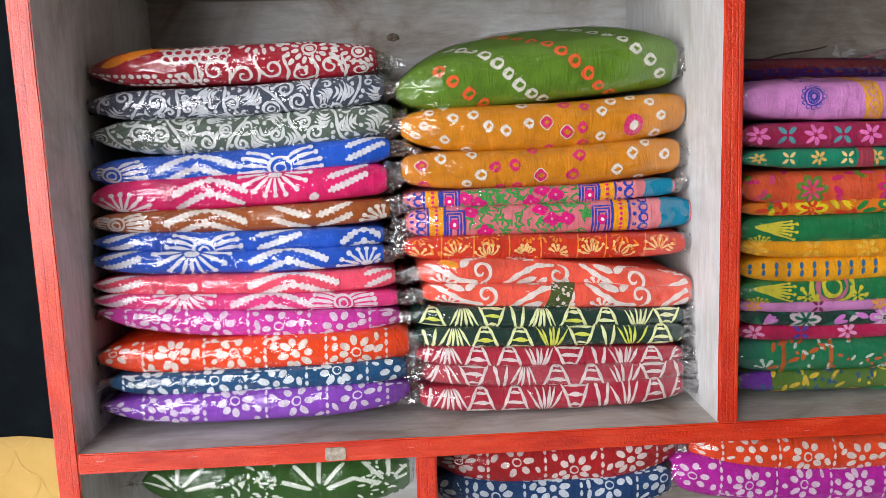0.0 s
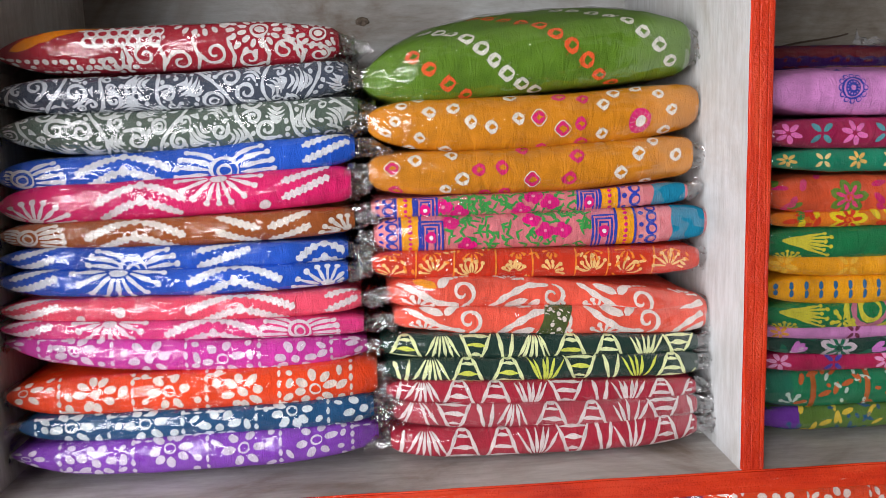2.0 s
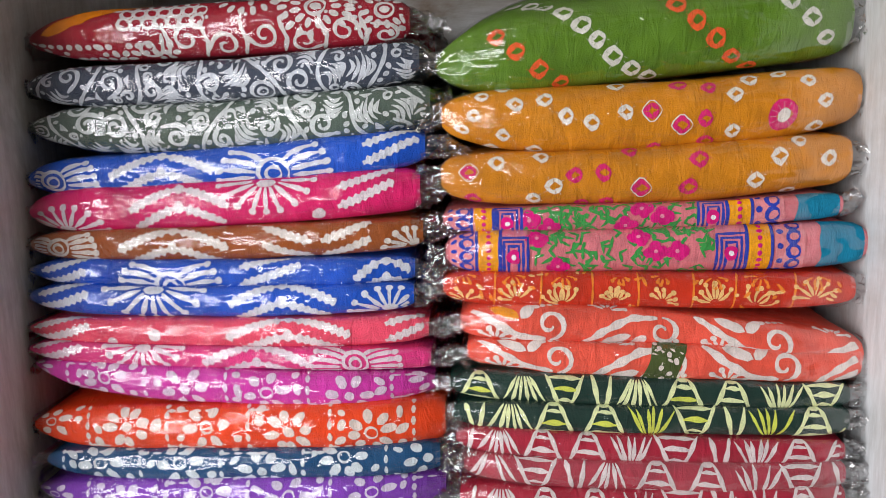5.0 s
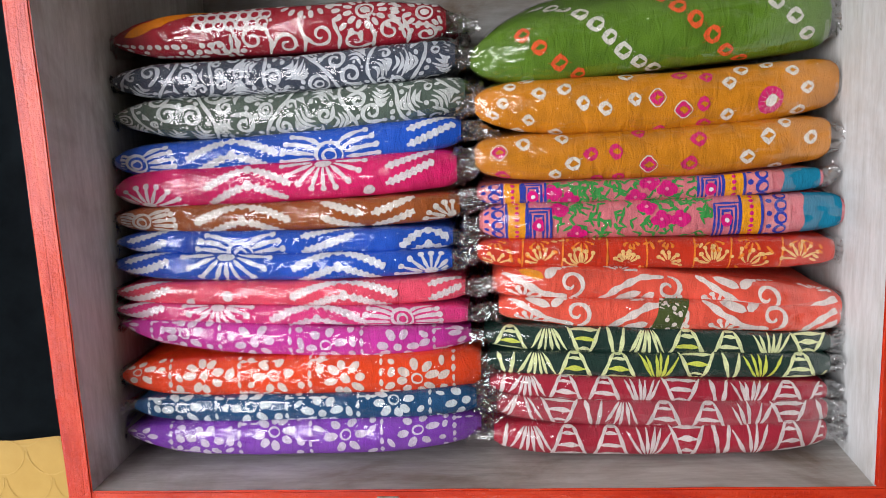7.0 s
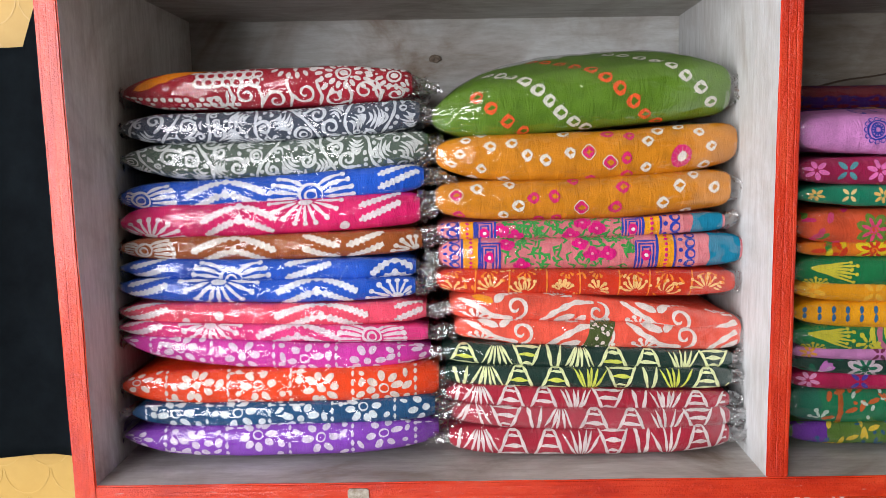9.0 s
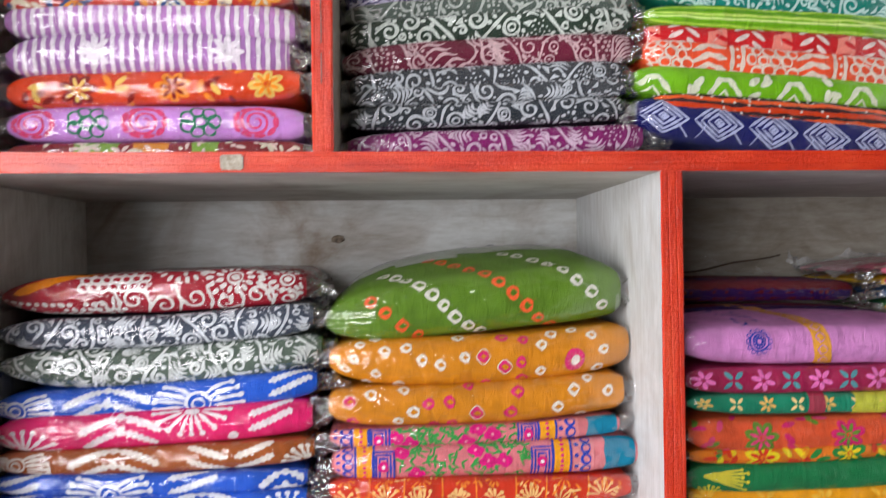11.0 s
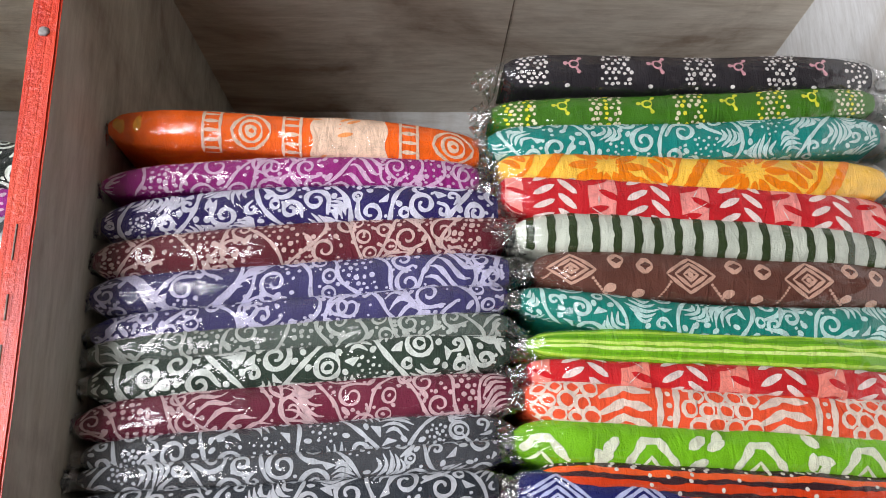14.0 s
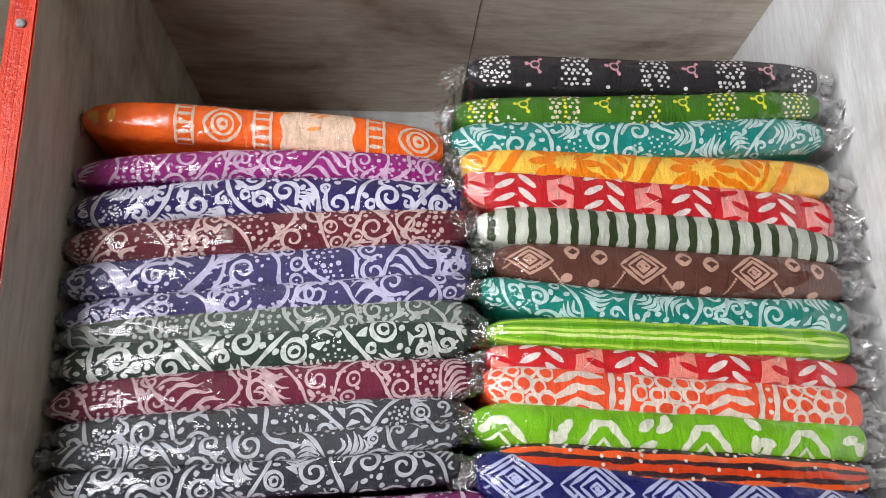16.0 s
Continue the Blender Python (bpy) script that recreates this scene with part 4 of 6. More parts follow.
def dot_blocks(P, c):
    """Blocks of spots with small crosses between."""
    w, alt = c[0], c[1]
    x, i = -P.W / 2 + 0.012, 0
    while x < P.W / 2:
        for a in range(5):
            for b in range(-5, 7):
                v = b * 0.0050
                if abs(b - 0.5) < 5.2 - abs(a - 2) * 0.7 and P.r.random() < 0.93:
                    P.dot(x + a * 0.0058 + (b % 2) * 0.0026 + P.r.uniform(-0.0011, 0.0011), v + P.r.uniform(-0.0011, 0.0011), 0.0017 * P.r.uniform(0.8, 1.2), w if (a + i) % 3 else c[2])
        cx = x + 0.050
        P.fan(cx, 0.004, 0.003, 0.009, 0.9, 5.2, 3, 0.0026, alt)
        P.ring(cx, 0.004, 0.0040, 0.0018, alt)
        P.dot(cx - 0.006, -0.018, 0.0022, w)
        x += 0.076
        i += 1


def suns(P, c):
    """Big sunflower heads and leafy sprays."""
    o = c[0]
    x, k = -P.W / 2 + 0.03, 0
    while x < P.W / 2:
        if k % 2:
            for i in range(12):
                a = 6.2832 * i / 12
                P.blob(x + 0.021 * math.cos(a), 0.004 + 0.019 * math.sin(a), P.r.uniform(0.010, 0.0135), P.r.uniform(0.0034, 0.0046), a + P.r.uniform(-0.12, 0.12), o)
            x += 0.064
        else:
            P.stroke([(x - 0.024, -0.026), (x - 0.006, -0.004), (x + 0.006, 0.030)], 0.0040, o)
            for i in range(5):
                f = i / 4
                P.blob(x - 0.030 + 0.022 * f, -0.012 + 0.036 * f, 0.012, 0.0040, 2.5 - 0.4 * f, o)
                P.blob(x + 0.002 + 0.020 * f, -0.020 + 0.034 * f, 0.012, 0.0042, 0.75 + 0.3 * f, o)
            x += 0.064
        k += 1


def targets(P, c):
    """Ringed targets in barred panels beside a pale tie-dyed band."""
    pale, mid = c
    P.band(P.W * 0.15, P.W * 0.20, pale, 0)
    for i in range(26):
        P.blob(P.W * 0.15 + P.r.uniform(-0.032, 0.032), P.r.uniform(P.lo, P.hi), 0.007, 0.0018, P.r.uniform(-0.4, 1.0), mid, 1)
    for i in range(16):
        P.blob(-P.W * 0.47 + P.r.uniform(-0.01, 0.02), P.r.uniform(P.lo, P.hi * 0.4), 0.009, 0.0035, P.r.uniform(0.5, 1.8), "#f7a838", 1)
    for cx in (-P.W * 0.11, P.W * 0.43):
        for r, w in ((0.0040, 0.004), (0.0100, 0.0030), (0.0165, 0.0030)):
            P.ring(cx, -0.002, r, w, pale, 1, 0.0 if r < 0.016 else 0.06)
        for q in range(5):
            P.dot(cx - 0.018 + q * 0.009, 0.021, 0.0016, pale)
    for x in (-P.W * 0.215, -P.W * 0.002, P.W * 0.31):
        for e in (-0.0075, 0.0075):
            P.stroke([(x + e, P.lo), (x + e * 0.95, P.hi)], 0.0026, pale)
        v = P.lo
        while v < P.hi:
            P.stroke([(x - 0.0065, v), (x + 0.0065, v)], 0.0044, pale)
            v += 0.0086


def chevs(P, c):
    """Soft pale chevrons and splashes."""
    w = c[0]
    x = -P.W / 2 + 0.02
    while x < P.W / 2:
        P.stroke([(x - 0.020, -0.020), (x - 0.006, 0.003), (x + 0.006, 0.003), (x + 0.022, -0.018)], 0.0066, w)
        P.stroke([(x - 0.012, -0.028), (x, -0.010), (x + 0.012, -0.028)], 0.003, w)
        for q in range(4):
            P.blob(x + 0.046 + P.r.uniform(-0.010, 0.010), P.r.uniform(-0.016, 0.010), 0.0085, 0.0042, P.r.random() * 3, w)
        x += 0.086


def cells(P, c):
    """Leopard cells and bold angular leaves."""
    w = c[0]
    x, k = -P.W / 2 + 0.025, 0
    while x < P.W / 2:
        if k % 2 == 0:
            for a in range(4):
                for b in range(-2, 3):
                    P.ring(x - 0.022 + a * 0.0140 + (b % 2) * 0.007 + P.r.uniform(-0.0015, 0.0015), b * 0.0122 + P.r.uniform(-0.0015, 0.0015), 0.0066 * P.r.uniform(0.8, 1.15), 0.0034, w, 1, P.r.uniform(-0.08, 0.12), 9)
            x += 0.058
        else:
            for q in range(4):
                P.stroke([(x - 0.026, -0.022 + q * 0.013), (x - 0.006, -0.010 + q * 0.012), (x + 0.016, -0.016 + q * 0.014)], 0.0064, w)
            P.stroke([(x + 0.024, 0.026), (x + 0.022, -0.016), (x + 0.034, -0.020), (x + 0.038, 0.024)], 0.0050, w)
            for q in range(3):
                P.dot(x + 0.030, -0.008 + q * 0.010, 0.0022, w)
            x += 0.070
        k += 1


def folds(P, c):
    """Loose cut layers: long creases along the pack in two tones; tones of one colour paint crease light and shade."""
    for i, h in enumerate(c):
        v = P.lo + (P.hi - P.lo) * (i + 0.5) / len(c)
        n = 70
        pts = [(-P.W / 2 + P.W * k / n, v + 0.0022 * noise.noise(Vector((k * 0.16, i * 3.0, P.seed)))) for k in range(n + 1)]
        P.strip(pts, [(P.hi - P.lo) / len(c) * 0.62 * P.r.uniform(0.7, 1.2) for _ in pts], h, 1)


def dotted_folds(P, c):
    folds(P, c[1:])
    for i in range(150):
        P.dot(P.r.uniform(-P.W / 2, P.W / 2), P.r.choice((P.r.uniform(P.lo, P.lo * 0.5), P.r.uniform(P.hi * 0.55, P.hi), P.r.uniform(P.lo, P.hi))), 0.0016, c[0], 2)


def motif_row(P, c):
    """A row of small flowers in alternate colours, with optional crossbars."""
    cols, step, size = c[0], c[1], c[2]
    x, i = -P.W / 2 + 0.018, 0
    while x < P.W / 2:
        h = cols[i % len(cols)]
        n = 4 if i % 2 else 6
        for k in range(n):
            a = 6.2832 * k / n + 0.78
            P.blob(x + size * math.cos(a), size * math.sin(a), size * 0.75, size * 0.32, a, h)
        x += step
        i += 1
    for u, w, h in c[3:]:
        P.band(u, w, h, 2)


def patchwork(P, c):
    """Printed panels of varied colours with arcs and leaves."""
    x, i = -P.W / 2 + 0.03, 0
    while x < P.W / 2:
        h = c[i % len(c)]
        h2 = c[(i + 1) % len(c)]
        if i % 2:
            for k in range(7):
                a = 6.2832 * k / 7 + i
                P.blob(x + 0.0125 * math.cos(a), -0.002 + 0.0125 * math.sin(a), 0.0088, 0.0052, a, h)
                P.blob(x + 0.0095 * math.cos(a), -0.002 + 0.0095 * math.sin(a), 0.0055, 0.0020, a, h2, 2)
            P.spiral(x, -0.002, 0.0055, 1.3, 0.0026, h2)
        else:
            for k in range(9):
                P.blob(x + P.r.uniform(-0.024, 0.024), P.r.uniform(P.lo, P.hi), 0.009, 0.0034, P.r.random() * 3, P.r.choice(c))
        x += 0.052
        i += 1


def mandala(P, c):
    """A dark blue rosette and a yellow band on a plain ground."""
    u = -P.W / 2 + 0.082
    for r in (0.0108, 0.0074):
        P.ring(u, 0.004, r, 0.0018, c[0], 1)
    for i in range(12):
        a = 6.2832 * i / 12
        P.ring(u + 0.0128 * math.cos(a), 0.004 + 0.0128 * math.sin(a), 0.0026, 0.0012, c[0], 1, 0, 7)
        P.blob(u + 0.0045 * math.cos(a), 0.004 + 0.0045 * math.sin(a), 0.0022, 0.001, a, c[0])
    for i in range(26):
        P.blob(u + P.r.uniform(-0.020, 0.014), 0.030 + i * 0.006, 0.005, 0.0016, P.r.random() * 3, c[0])
    P.band(u + 0.074, 0.021, c[1], 1, -0.18)
    for i in range(14):
        P.ring(u + 0.074 - 0.18 * (P.lo + i * 0.014), P.lo + i * 0.014, 0.0052, 0.0016, "#d890c4", 2, 0.1, 8)
    for v, w, h in ((P.h + 0.128, 0.050, "#3c1468"), (P.h + 0.185, 0.064, "#7a1428")):
        P.strip([(-P.W * 0.5 + P.W * k / 40, v + 0.003 * math.sin(k)) for k in range(41)], [w] * 41, h, 1, 3)
    P.stroke([(u + 0.04, P.h + 0.108), (u + 0.06, P.h + 0.128), (u + 0.10, P.h + 0.138), (u + 0.15, P.h + 0.130)], 0.003, "#c08a2c", 2)
    for i in range(6):
        P.dot(u + 0.16 + 0.02 * P.r.random(), 0.03 + 0.02 * i, 0.002, c[2])


def dashes(P, c):
    x = -P.W / 2 + 0.012
    while x < P.W / 2:
        P.blob(x, -0.004, 0.005, 0.0020, 1.57, c[0])
        P.blob(x, 0.006, 0.005, 0.0022, 1.45, c[0])
        x += 0.0158


def spray(P, c):
    """A leafy spray near the end of an otherwise plain cloth."""
    u = -P.W / 2 + 0.012
    P.fan(u, 0.006, 0.004, 0.055, -0.35, 0.12, 6, 0.0030, c[0])
    P.fan(u + 0.012, -0.024, 0.003, 0.016, 0.3, 2.8, 8, 0.0028, c[0])
    if len(c) > 1:
        u = -P.W / 2 + 0.115
        for r, h in ((0.026, c[0]), (0.019, c[1]), (0.012, c[0])):
            P.ring(u, 0.006, r, 0.0056, h)
        for s in (-1, 1):
            P.fan(u + s * 0.032, -0.006, 0.002, 0.012, 0, 5.5, 6, 0.004, c[0])


def hemlines(P, c):
    """Coloured bands with a leaf panel."""
    for i, (u, w, h) in enumerate(c[2:]):
        P.band(-P.W / 2 + u, w, h, 0)
    for i in range(9):
        P.blob(-P.W / 2 + 0.045 + 0.013 * (i % 5), -0.016 + 0.006 * i, 0.008, 0.003, 0.4 + 0.9 * (i % 2), c[0], 2)
    P.fan(-P.W / 2 + 0.036, -0.018, 0.002, 0.014, 0.2, 2.9, 4, 0.004, c[1], 0.0)
    for i in range(70):
        P.blob(P.r.uniform(-P.W * 0.3, P.W / 2), P.r.uniform(P.lo, P.hi), P.r.uniform(0.002, 0.008), 0.0020, P.r.random() * 3, c[i % 2], 2)


def plumes(P, c):
    """Serrated fern fronds with fields of dashes and spots, spreading over the top."""
    w = c[0]
    for cx in (-P.W * 0.36, P.W * 0.16, P.W * 0.42):
        for a in (0.30, 0.85, 1.57, 2.3, 2.85):
            r = 0.050
            P.saw([(cx + 0.010 * math.cos(a), -0.004 + 0.010 * math.sin(a)), (cx + r * math.cos(a), -0.004 + r * math.sin(a))], 0.0060, w, 0.0045)
    for i in range(900):
        u, v = P.r.uniform(-P.W / 2, P.W / 2), P.r.uniform(P.lo, P.hi)
        if min(abs(u + P.W * 0.36), abs(u - P.W * 0.16)) > 0.045 or v > 0.075:
            P.blob(u, v, P.r.uniform(0.0016, 0.006), 0.0016, P.r.choice((0.0, 0.8, 1.57, 2.4)), w)


def tail_feathers(P, c):
    """Crimson with an orange flash, spotted fans and cells."""
    w, orange = c
    for i in range(4):
        P.blob(-P.W * 0.39 + i * 0.021, 0.013 + 0.007 * i, 0.024, 0.0075, 0.35, orange, 3)
    for a in range(15):
        for b in range(3):
            if P.r.random() < 0.75:
                P.blob(-P.W * 0.48 + a * 0.0096 + (b % 2) * 0.005, -0.030 + b * 0.0088, P.r.uniform(0.0030, 0.0056), 0.0031, P.r.random() * 3, w)
    for q in range(7):
        u = -P.W * 0.16 + q * 0.036
        P.spiral(u, -0.016 + 0.008 * (q % 2), 0.0125, 1.25, 0.0042, w, q * 1.3, 1 if q % 2 else -1, 0.014)
        P.stroke([(u + 0.016, -0.030), (u + 0.020, -0.012), (u + 0.013, 0.006)], 0.0040, w)
        for f in range(3):
            P.dot(u + 0.016 + 0.004 * math.cos(f * 2.1), 0.010 + 0.005 * math.sin(f * 2.1), 0.0018, w)
    for a in range(7):
        for b in range(6):
            u, v = -P.W * 0.22 + a * 0.0115 + (b % 2) * 0.0058 - b * 0.003, 0.008 + b * 0.0102
            P.ring(u, v, 0.0056, 0.0034, w, 1, 0.0, 8)
    for cx, cy in ((-P.W * 0.06, 0.090), (P.W * 0.10, 0.040), (P.W * 0.27, 0.016), (P.W * 0.38, 0.062), (P.W * 0.44, 0.012)):
        P.ring(cx, cy, 0.0085, 0.0034, w, 2)
        for ring, m in ((0.0185, 13), (0.030, 18)):
            for k in range(m):
                a = 6.2832 * k / m
                if P.r.random() < 0.85:
                    P.blob(cx + ring * math.cos(a), cy + ring * 0.9 * math.sin(a), 0.0050, 0.0027, a, w, 2)
        P.dot(cx, cy, 0.0045, w, 2)
    for i in range(34):
        P.blob(P.r.uniform(-P.W / 2, P.W / 2), P.r.uniform(0.0, P.hi), P.r.uniform(0.003, 0.007), 0.003, P.r.random() * 3, w, 1)
    P.dot(P.W * 0.17, 0.026, 0.0062, w, 2)
    P.dot(P.W * 0.33, 0.034, 0.0062, w, 2)


def rosettes(P, c):
    """Large outlined flowers and rolled roses in turn."""
    x, i = -P.W / 2 + 0.03, 0
    while x < P.W / 2:
        a, b = c[i % 2], c[2]
        if i % 2:
            for k in range(7):
                f = 6.2832 * k / 7
                P.ring(x + 0.016 * math.cos(f), 0.013 * math.sin(f), 0.0072, 0.0030, a)
            P.ring(x, 0, 0.0068, 0.0034, a)
            P.dot(x, 0, 0.0030, b, 2)
        else:
            P.spiral(x, 0, 0.019, 2.2, 0.0040, a, 0.6)
            for k in range(9):
                f = 6.2832 * k / 9
                P.blob(x + 0.0225 * math.cos(f), 0.018 * math.sin(f), 0.0072, 0.0032, f + 1.57, a)
        x += 0.062
        i += 1


def sunset(P, c):
    """Plain ground with a jagged leaf edge, then a speckled red end with pale ovals."""
    red, cream, leaf, speck = c
    half = P.W / 2
    P.band(half * 0.62, P.W * 0.36, red, 1, 0.5)
    for t, v in ((0.80, -0.1), (0.93, 0.4)):
        P.blob((t - 0.5) * P.W, v * P.h, 0.021, 0.0125, -0.3, cream, 3)
    for i in range(150):
        P.dot(P.r.uniform(half * 0.28, half), P.r.uniform(P.lo, P.hi), 0.0012, speck, 2)
    for i in range(7):
        P.stroke([((0.22 + 0.05 * i - 0.5) * P.W, P.hi), ((0.25 + 0.05 * i - 0.5) * P.W, P.hi * (0.25 + 0.2 * (i % 2))), ((0.28 + 0.05 * i - 0.5) * P.W, P.hi)], 0.0085, leaf, 2)


def slant_panel(P, c):
    """Slanting stripes on one half, loose spots and a red patch on the other."""
    dark, red = c
    half = P.W / 2
    P.band(-half * 0.72, P.W * 0.22, red, 0, 0.6)
    for i in range(7):
        x = half * (0.06 + 0.125 * i)
        P.stroke([(x - 0.016, P.lo), (x, 0.0), (x + 0.018, P.hi)], 0.0072, dark, 1, 0.0, 0.1)
    for i in range(60):
        P.blob(P.r.uniform(-half * 0.55, half * 0.05), P.r.uniform(P.lo, P.hi), 0.0032, 0.0018, P.r.random() * 3, dark)


def starred_bars(P, c):
    bars(P, c)
    for t in (0.32, 0.78):
        u = (t - 0.5) * P.W
        for q in range(8):
            P.blob(u + 0.011 * math.cos(q * 0.785), 0.011 * math.sin(q * 0.785), 0.0095, 0.0034, q * 0.785, c[0], 3)


# -- mesh of a pack --
PACKS = [0]


def smooth_mesh(name, verts, faces, mats, parent, idx=None, label=""):
    me = bpy.data.meshes.new(name)
    me.from_pydata(verts, [], faces)
    for m in mats:
        me.materials.append(m)
    me.polygons.foreach_set("use_smooth", [True] * len(faces))
    if idx:
        me.polygons.foreach_set("material_index", idx)
    me.update()
    ob = new(name, me)
    ob.parent = parent
    if label:
        ob["label"] = label
    return ob


def profile(P, top_run):
    """V values round the closed cross-section: under side, nose, top side."""
    h = P.h
    run = P.depth - P.b
    vs = [-h - run * f for f in (1.0, 0.7, 0.4, 0.15)]
    vs += [-h + 2 * h * i / 12 for i in range(13)]
    vs += [h + run * f for f in ((0.06, 0.15, 0.28, 0.42, 0.58, 0.74, 0.88, 1.0) if top_run else (0.15, 0.4, 0.7, 1.0))]
    return vs


def pack(x0, x1, zl, zm, zr, thick, yf, ground, design, c, label, k=0.30, p=6.5, top=False, dome=0.0, depth=0.37, milky=False, bag=True, flap=0.025, wob=0.0016, group="", loose=True):
    PACKS[0] += 1
    seed = PACKS[0]
    lo_x, hi_x = room_for(x0, x1, zm)
    x0, x1 = max(x0, lo_x - 0.002), min(x1, hi_x + 0.002)
    P = Pack(x0 + 0.005, x1 - 0.005, zl, zm, zr, thick, yf, k, p, depth, seed, wob, dome)
    P.c0 = ground
    if top:
        P.hi = P.h + min(depth * 0.72, 0.25)
    thing = tagged(new("cloth_pack"), label, "cloth pack", group)
    # the folded cloth
    vs = profile(P, top)
    nu = 44
    verts, faces = [], []
    for i in range(nu + 1):
        e = i / nu
        u = 0.5 - 0.5 * math.cos(math.pi * e) * (0.85 + 0.15 * abs(math.cos(math.pi * e)))
        for v in vs:
            verts.append(P.at((u - 0.5) * P.W, v))
    n = len(vs)
    for i in range(nu):
        for j in range(n):
            a, b = i * n + j, i * n + (j + 1) % n
            faces.append((a, b, b + n, a + n))
    faces.append(tuple(range(n)))
    faces.append(tuple(nu * n + j for j in reversed(range(n))))
    smooth_mesh("folded_cloth", verts, faces, [cloth(ground)], thing)
    # its print
    if design:
        design(P, c)
        if "p" in P.layers:
            pv, pf, pi = P.layers["p"]
            tagged(smooth_mesh("print", pv, pf, [wax_print(h) for h in P.mats], thing, pi), kind="stuff")
    # its bag
    if bag:
        vs = profile(P, top)
        fine = []
        for a, b in zip(vs, vs[1:]):
            fine += [a, (a + b) / 2]
        fine.append(vs[-1])
        vs = fine
        nu = 84
        edge = vs[-1]
        if top:
            vs = vs + [edge + 0.010, edge + 0.020, edge + 0.032, edge + 0.044]
        fl, fr = flap * P.r.uniform(0.8, 1.7), flap * P.r.uniform(0.8, 1.7)
        lim_l, lim_r = -P.W / 2 - fl, P.W / 2 + fr
        verts, faces = [], []
        n = len(vs)
        for i in range(nu + 1):
            U = lim_l + (lim_r - lim_l) * i / nu
            out = max(0.0, -P.W / 2 - U, U - P.W / 2)
            u = min(1.0, max(0.0, U / P.W + 0.5))
            t = out / max(fl if U < 0 else fr, 1e-5)
            bb = P.half(u)
            for v in vs:
                q = P.at(max(-P.W / 2, min(P.W / 2, U)), v, 0.0014)
                c3 = Vector((q.x, q.y, P.mid(u)))
                q.z = c3.z + (q.z - c3.z) * (1 - 0.55 * t)
                q.x = P.x0 + P.W * (U / P.W + 0.5)
                if out:
                    q.x -= (out if U > 0 else -out) * min(0.6, 0.4 * abs(v) / P.h)
                s = Vector((U * 30, v * 55 + seed, seed * 1.3))
                w1 = noise.noise(s) + 0.8 * (0.35 - abs(noise.noise(Vector((U * 22 + v * 30, v * 34 - U * 12, seed * 3.7)))) * 2)
                w2 = noise.noise(Vector((U * 90 + v * 60, v * 90, seed * 2.1)))
                amp = 0.0011 + 0.006 * t + 0.0024 * max(0.0, abs(2 * u - 1) - 0.72) / 0.28
                lift = max(-0.0009, w1 * amp * 1.1 + abs(w2) * amp * 0.55)
                dn = Vector((0, -math.cos(max(-1.57, min(1.57, v / P.b))), math.sin(max(-1.57, min(1.57, v / P.b)))))
                q += dn * lift
                if v > edge:
                    e = v - edge
                    q.y -= e * 0.9
                    q.z += e * (0.35 + 0.75 * noise.noise(Vector((U * 16, seed * 1.9, 0)))) + 0.25 * e * noise.noise(Vector((U * 60, v * 60, seed)))
                if t > 0:
                    q.y += 0.010 * t + 0.009 * t * noise.noise(Vector((v * 30, seed * 1.1, U * 20)))
                    q.z += 0.010 * t * noise.noise(Vector((seed * 0.7, v * 18, U * 40))) - 0.004 * t
                    q.x += 0.010 * t * noise.noise(Vector((v * 45, 3.3, seed)))
                    k3 = 0.0016 + 0.0030 * t
                    q += Vector((P.r.uniform(-k3, k3), P.r.uniform(-k3, k3), P.r.uniform(-k3, k3)))
                lim = 0.0012 * P.r.random()
                q.x = min(max(q.x, lo_x + lim), hi_x - lim)
                verts.append(q)
        ends = []
        for i in range(nu):
            U = lim_l + (lim_r - lim_l) * (i + 0.5) / nu
            for j in range(n - 1):
                a = i * n + j
                faces.append((a, a + 1, a + 1 + n, a + n))
                ends.append(2 if top and loose and vs[j] > P.h + 0.055 + 0.03 * noise.noise(Vector((U * 9, seed, 0))) else 1 if vs[j] >= edge or abs(U) > P.W / 2 - 0.002 - 0.012 * noise.noise(Vector((seed, vs[j] * 40, U))) else 0)
        bag_ob = smooth_mesh("plastic_bag", verts, faces, [MILKY if milky else FILM, CRUMPLE, LOOSE], thing, ends, label="clear crinkled plastic bag")
        bag_ob.data.polygons.foreach_set("use_smooth", [e != 1 for e in ends])
    return thing


# ---- the packs, stack by stack, from the top down ----
GROUP = 'packs stacked in the middle compartment'
pack(-0.283, 0.092, 1.4755, 1.4792, 1.4832, 0.05, 1.16, '#a5162c', tail_feathers, ['#ded9d4', '#ee8a0e'],
     'crimson cotton with white spotted print and orange flash in plastic', top=True, p=3.6, k=0.5, group=GROUP)
pack(-0.283, 0.101, 1.4322, 1.4333, 1.4475, 0.04, 1.154, '#434c5c', swirl, ['#d2d8de', 1.4],
     'slate grey cotton with white swirl print in plastic', group=GROUP)
pack(-0.283, 0.110, 1.3945, 1.3922, 1.4087, 0.047, 1.148, '#58685c', swirl, ['#d8deda', 1.45],
     'sage grey cotton with white swirl print in plastic', p=4, k=0.42, group=GROUP)
pack(-0.283, 0.105, 1.3475, 1.3538, 1.3690, 0.04, 1.142, '#1056c8', plumage, ['#dcdfe7', [('eye', 0.07, -0.1, 0.9), ('arch', 0.35, 0.25, 1.0), ('eye', 0.63, -0.25, 1.1), ('bar', 0.92, 0.15, 1.0)]],
     'royal blue cotton with white plume and shell print in plastic', group=GROUP)
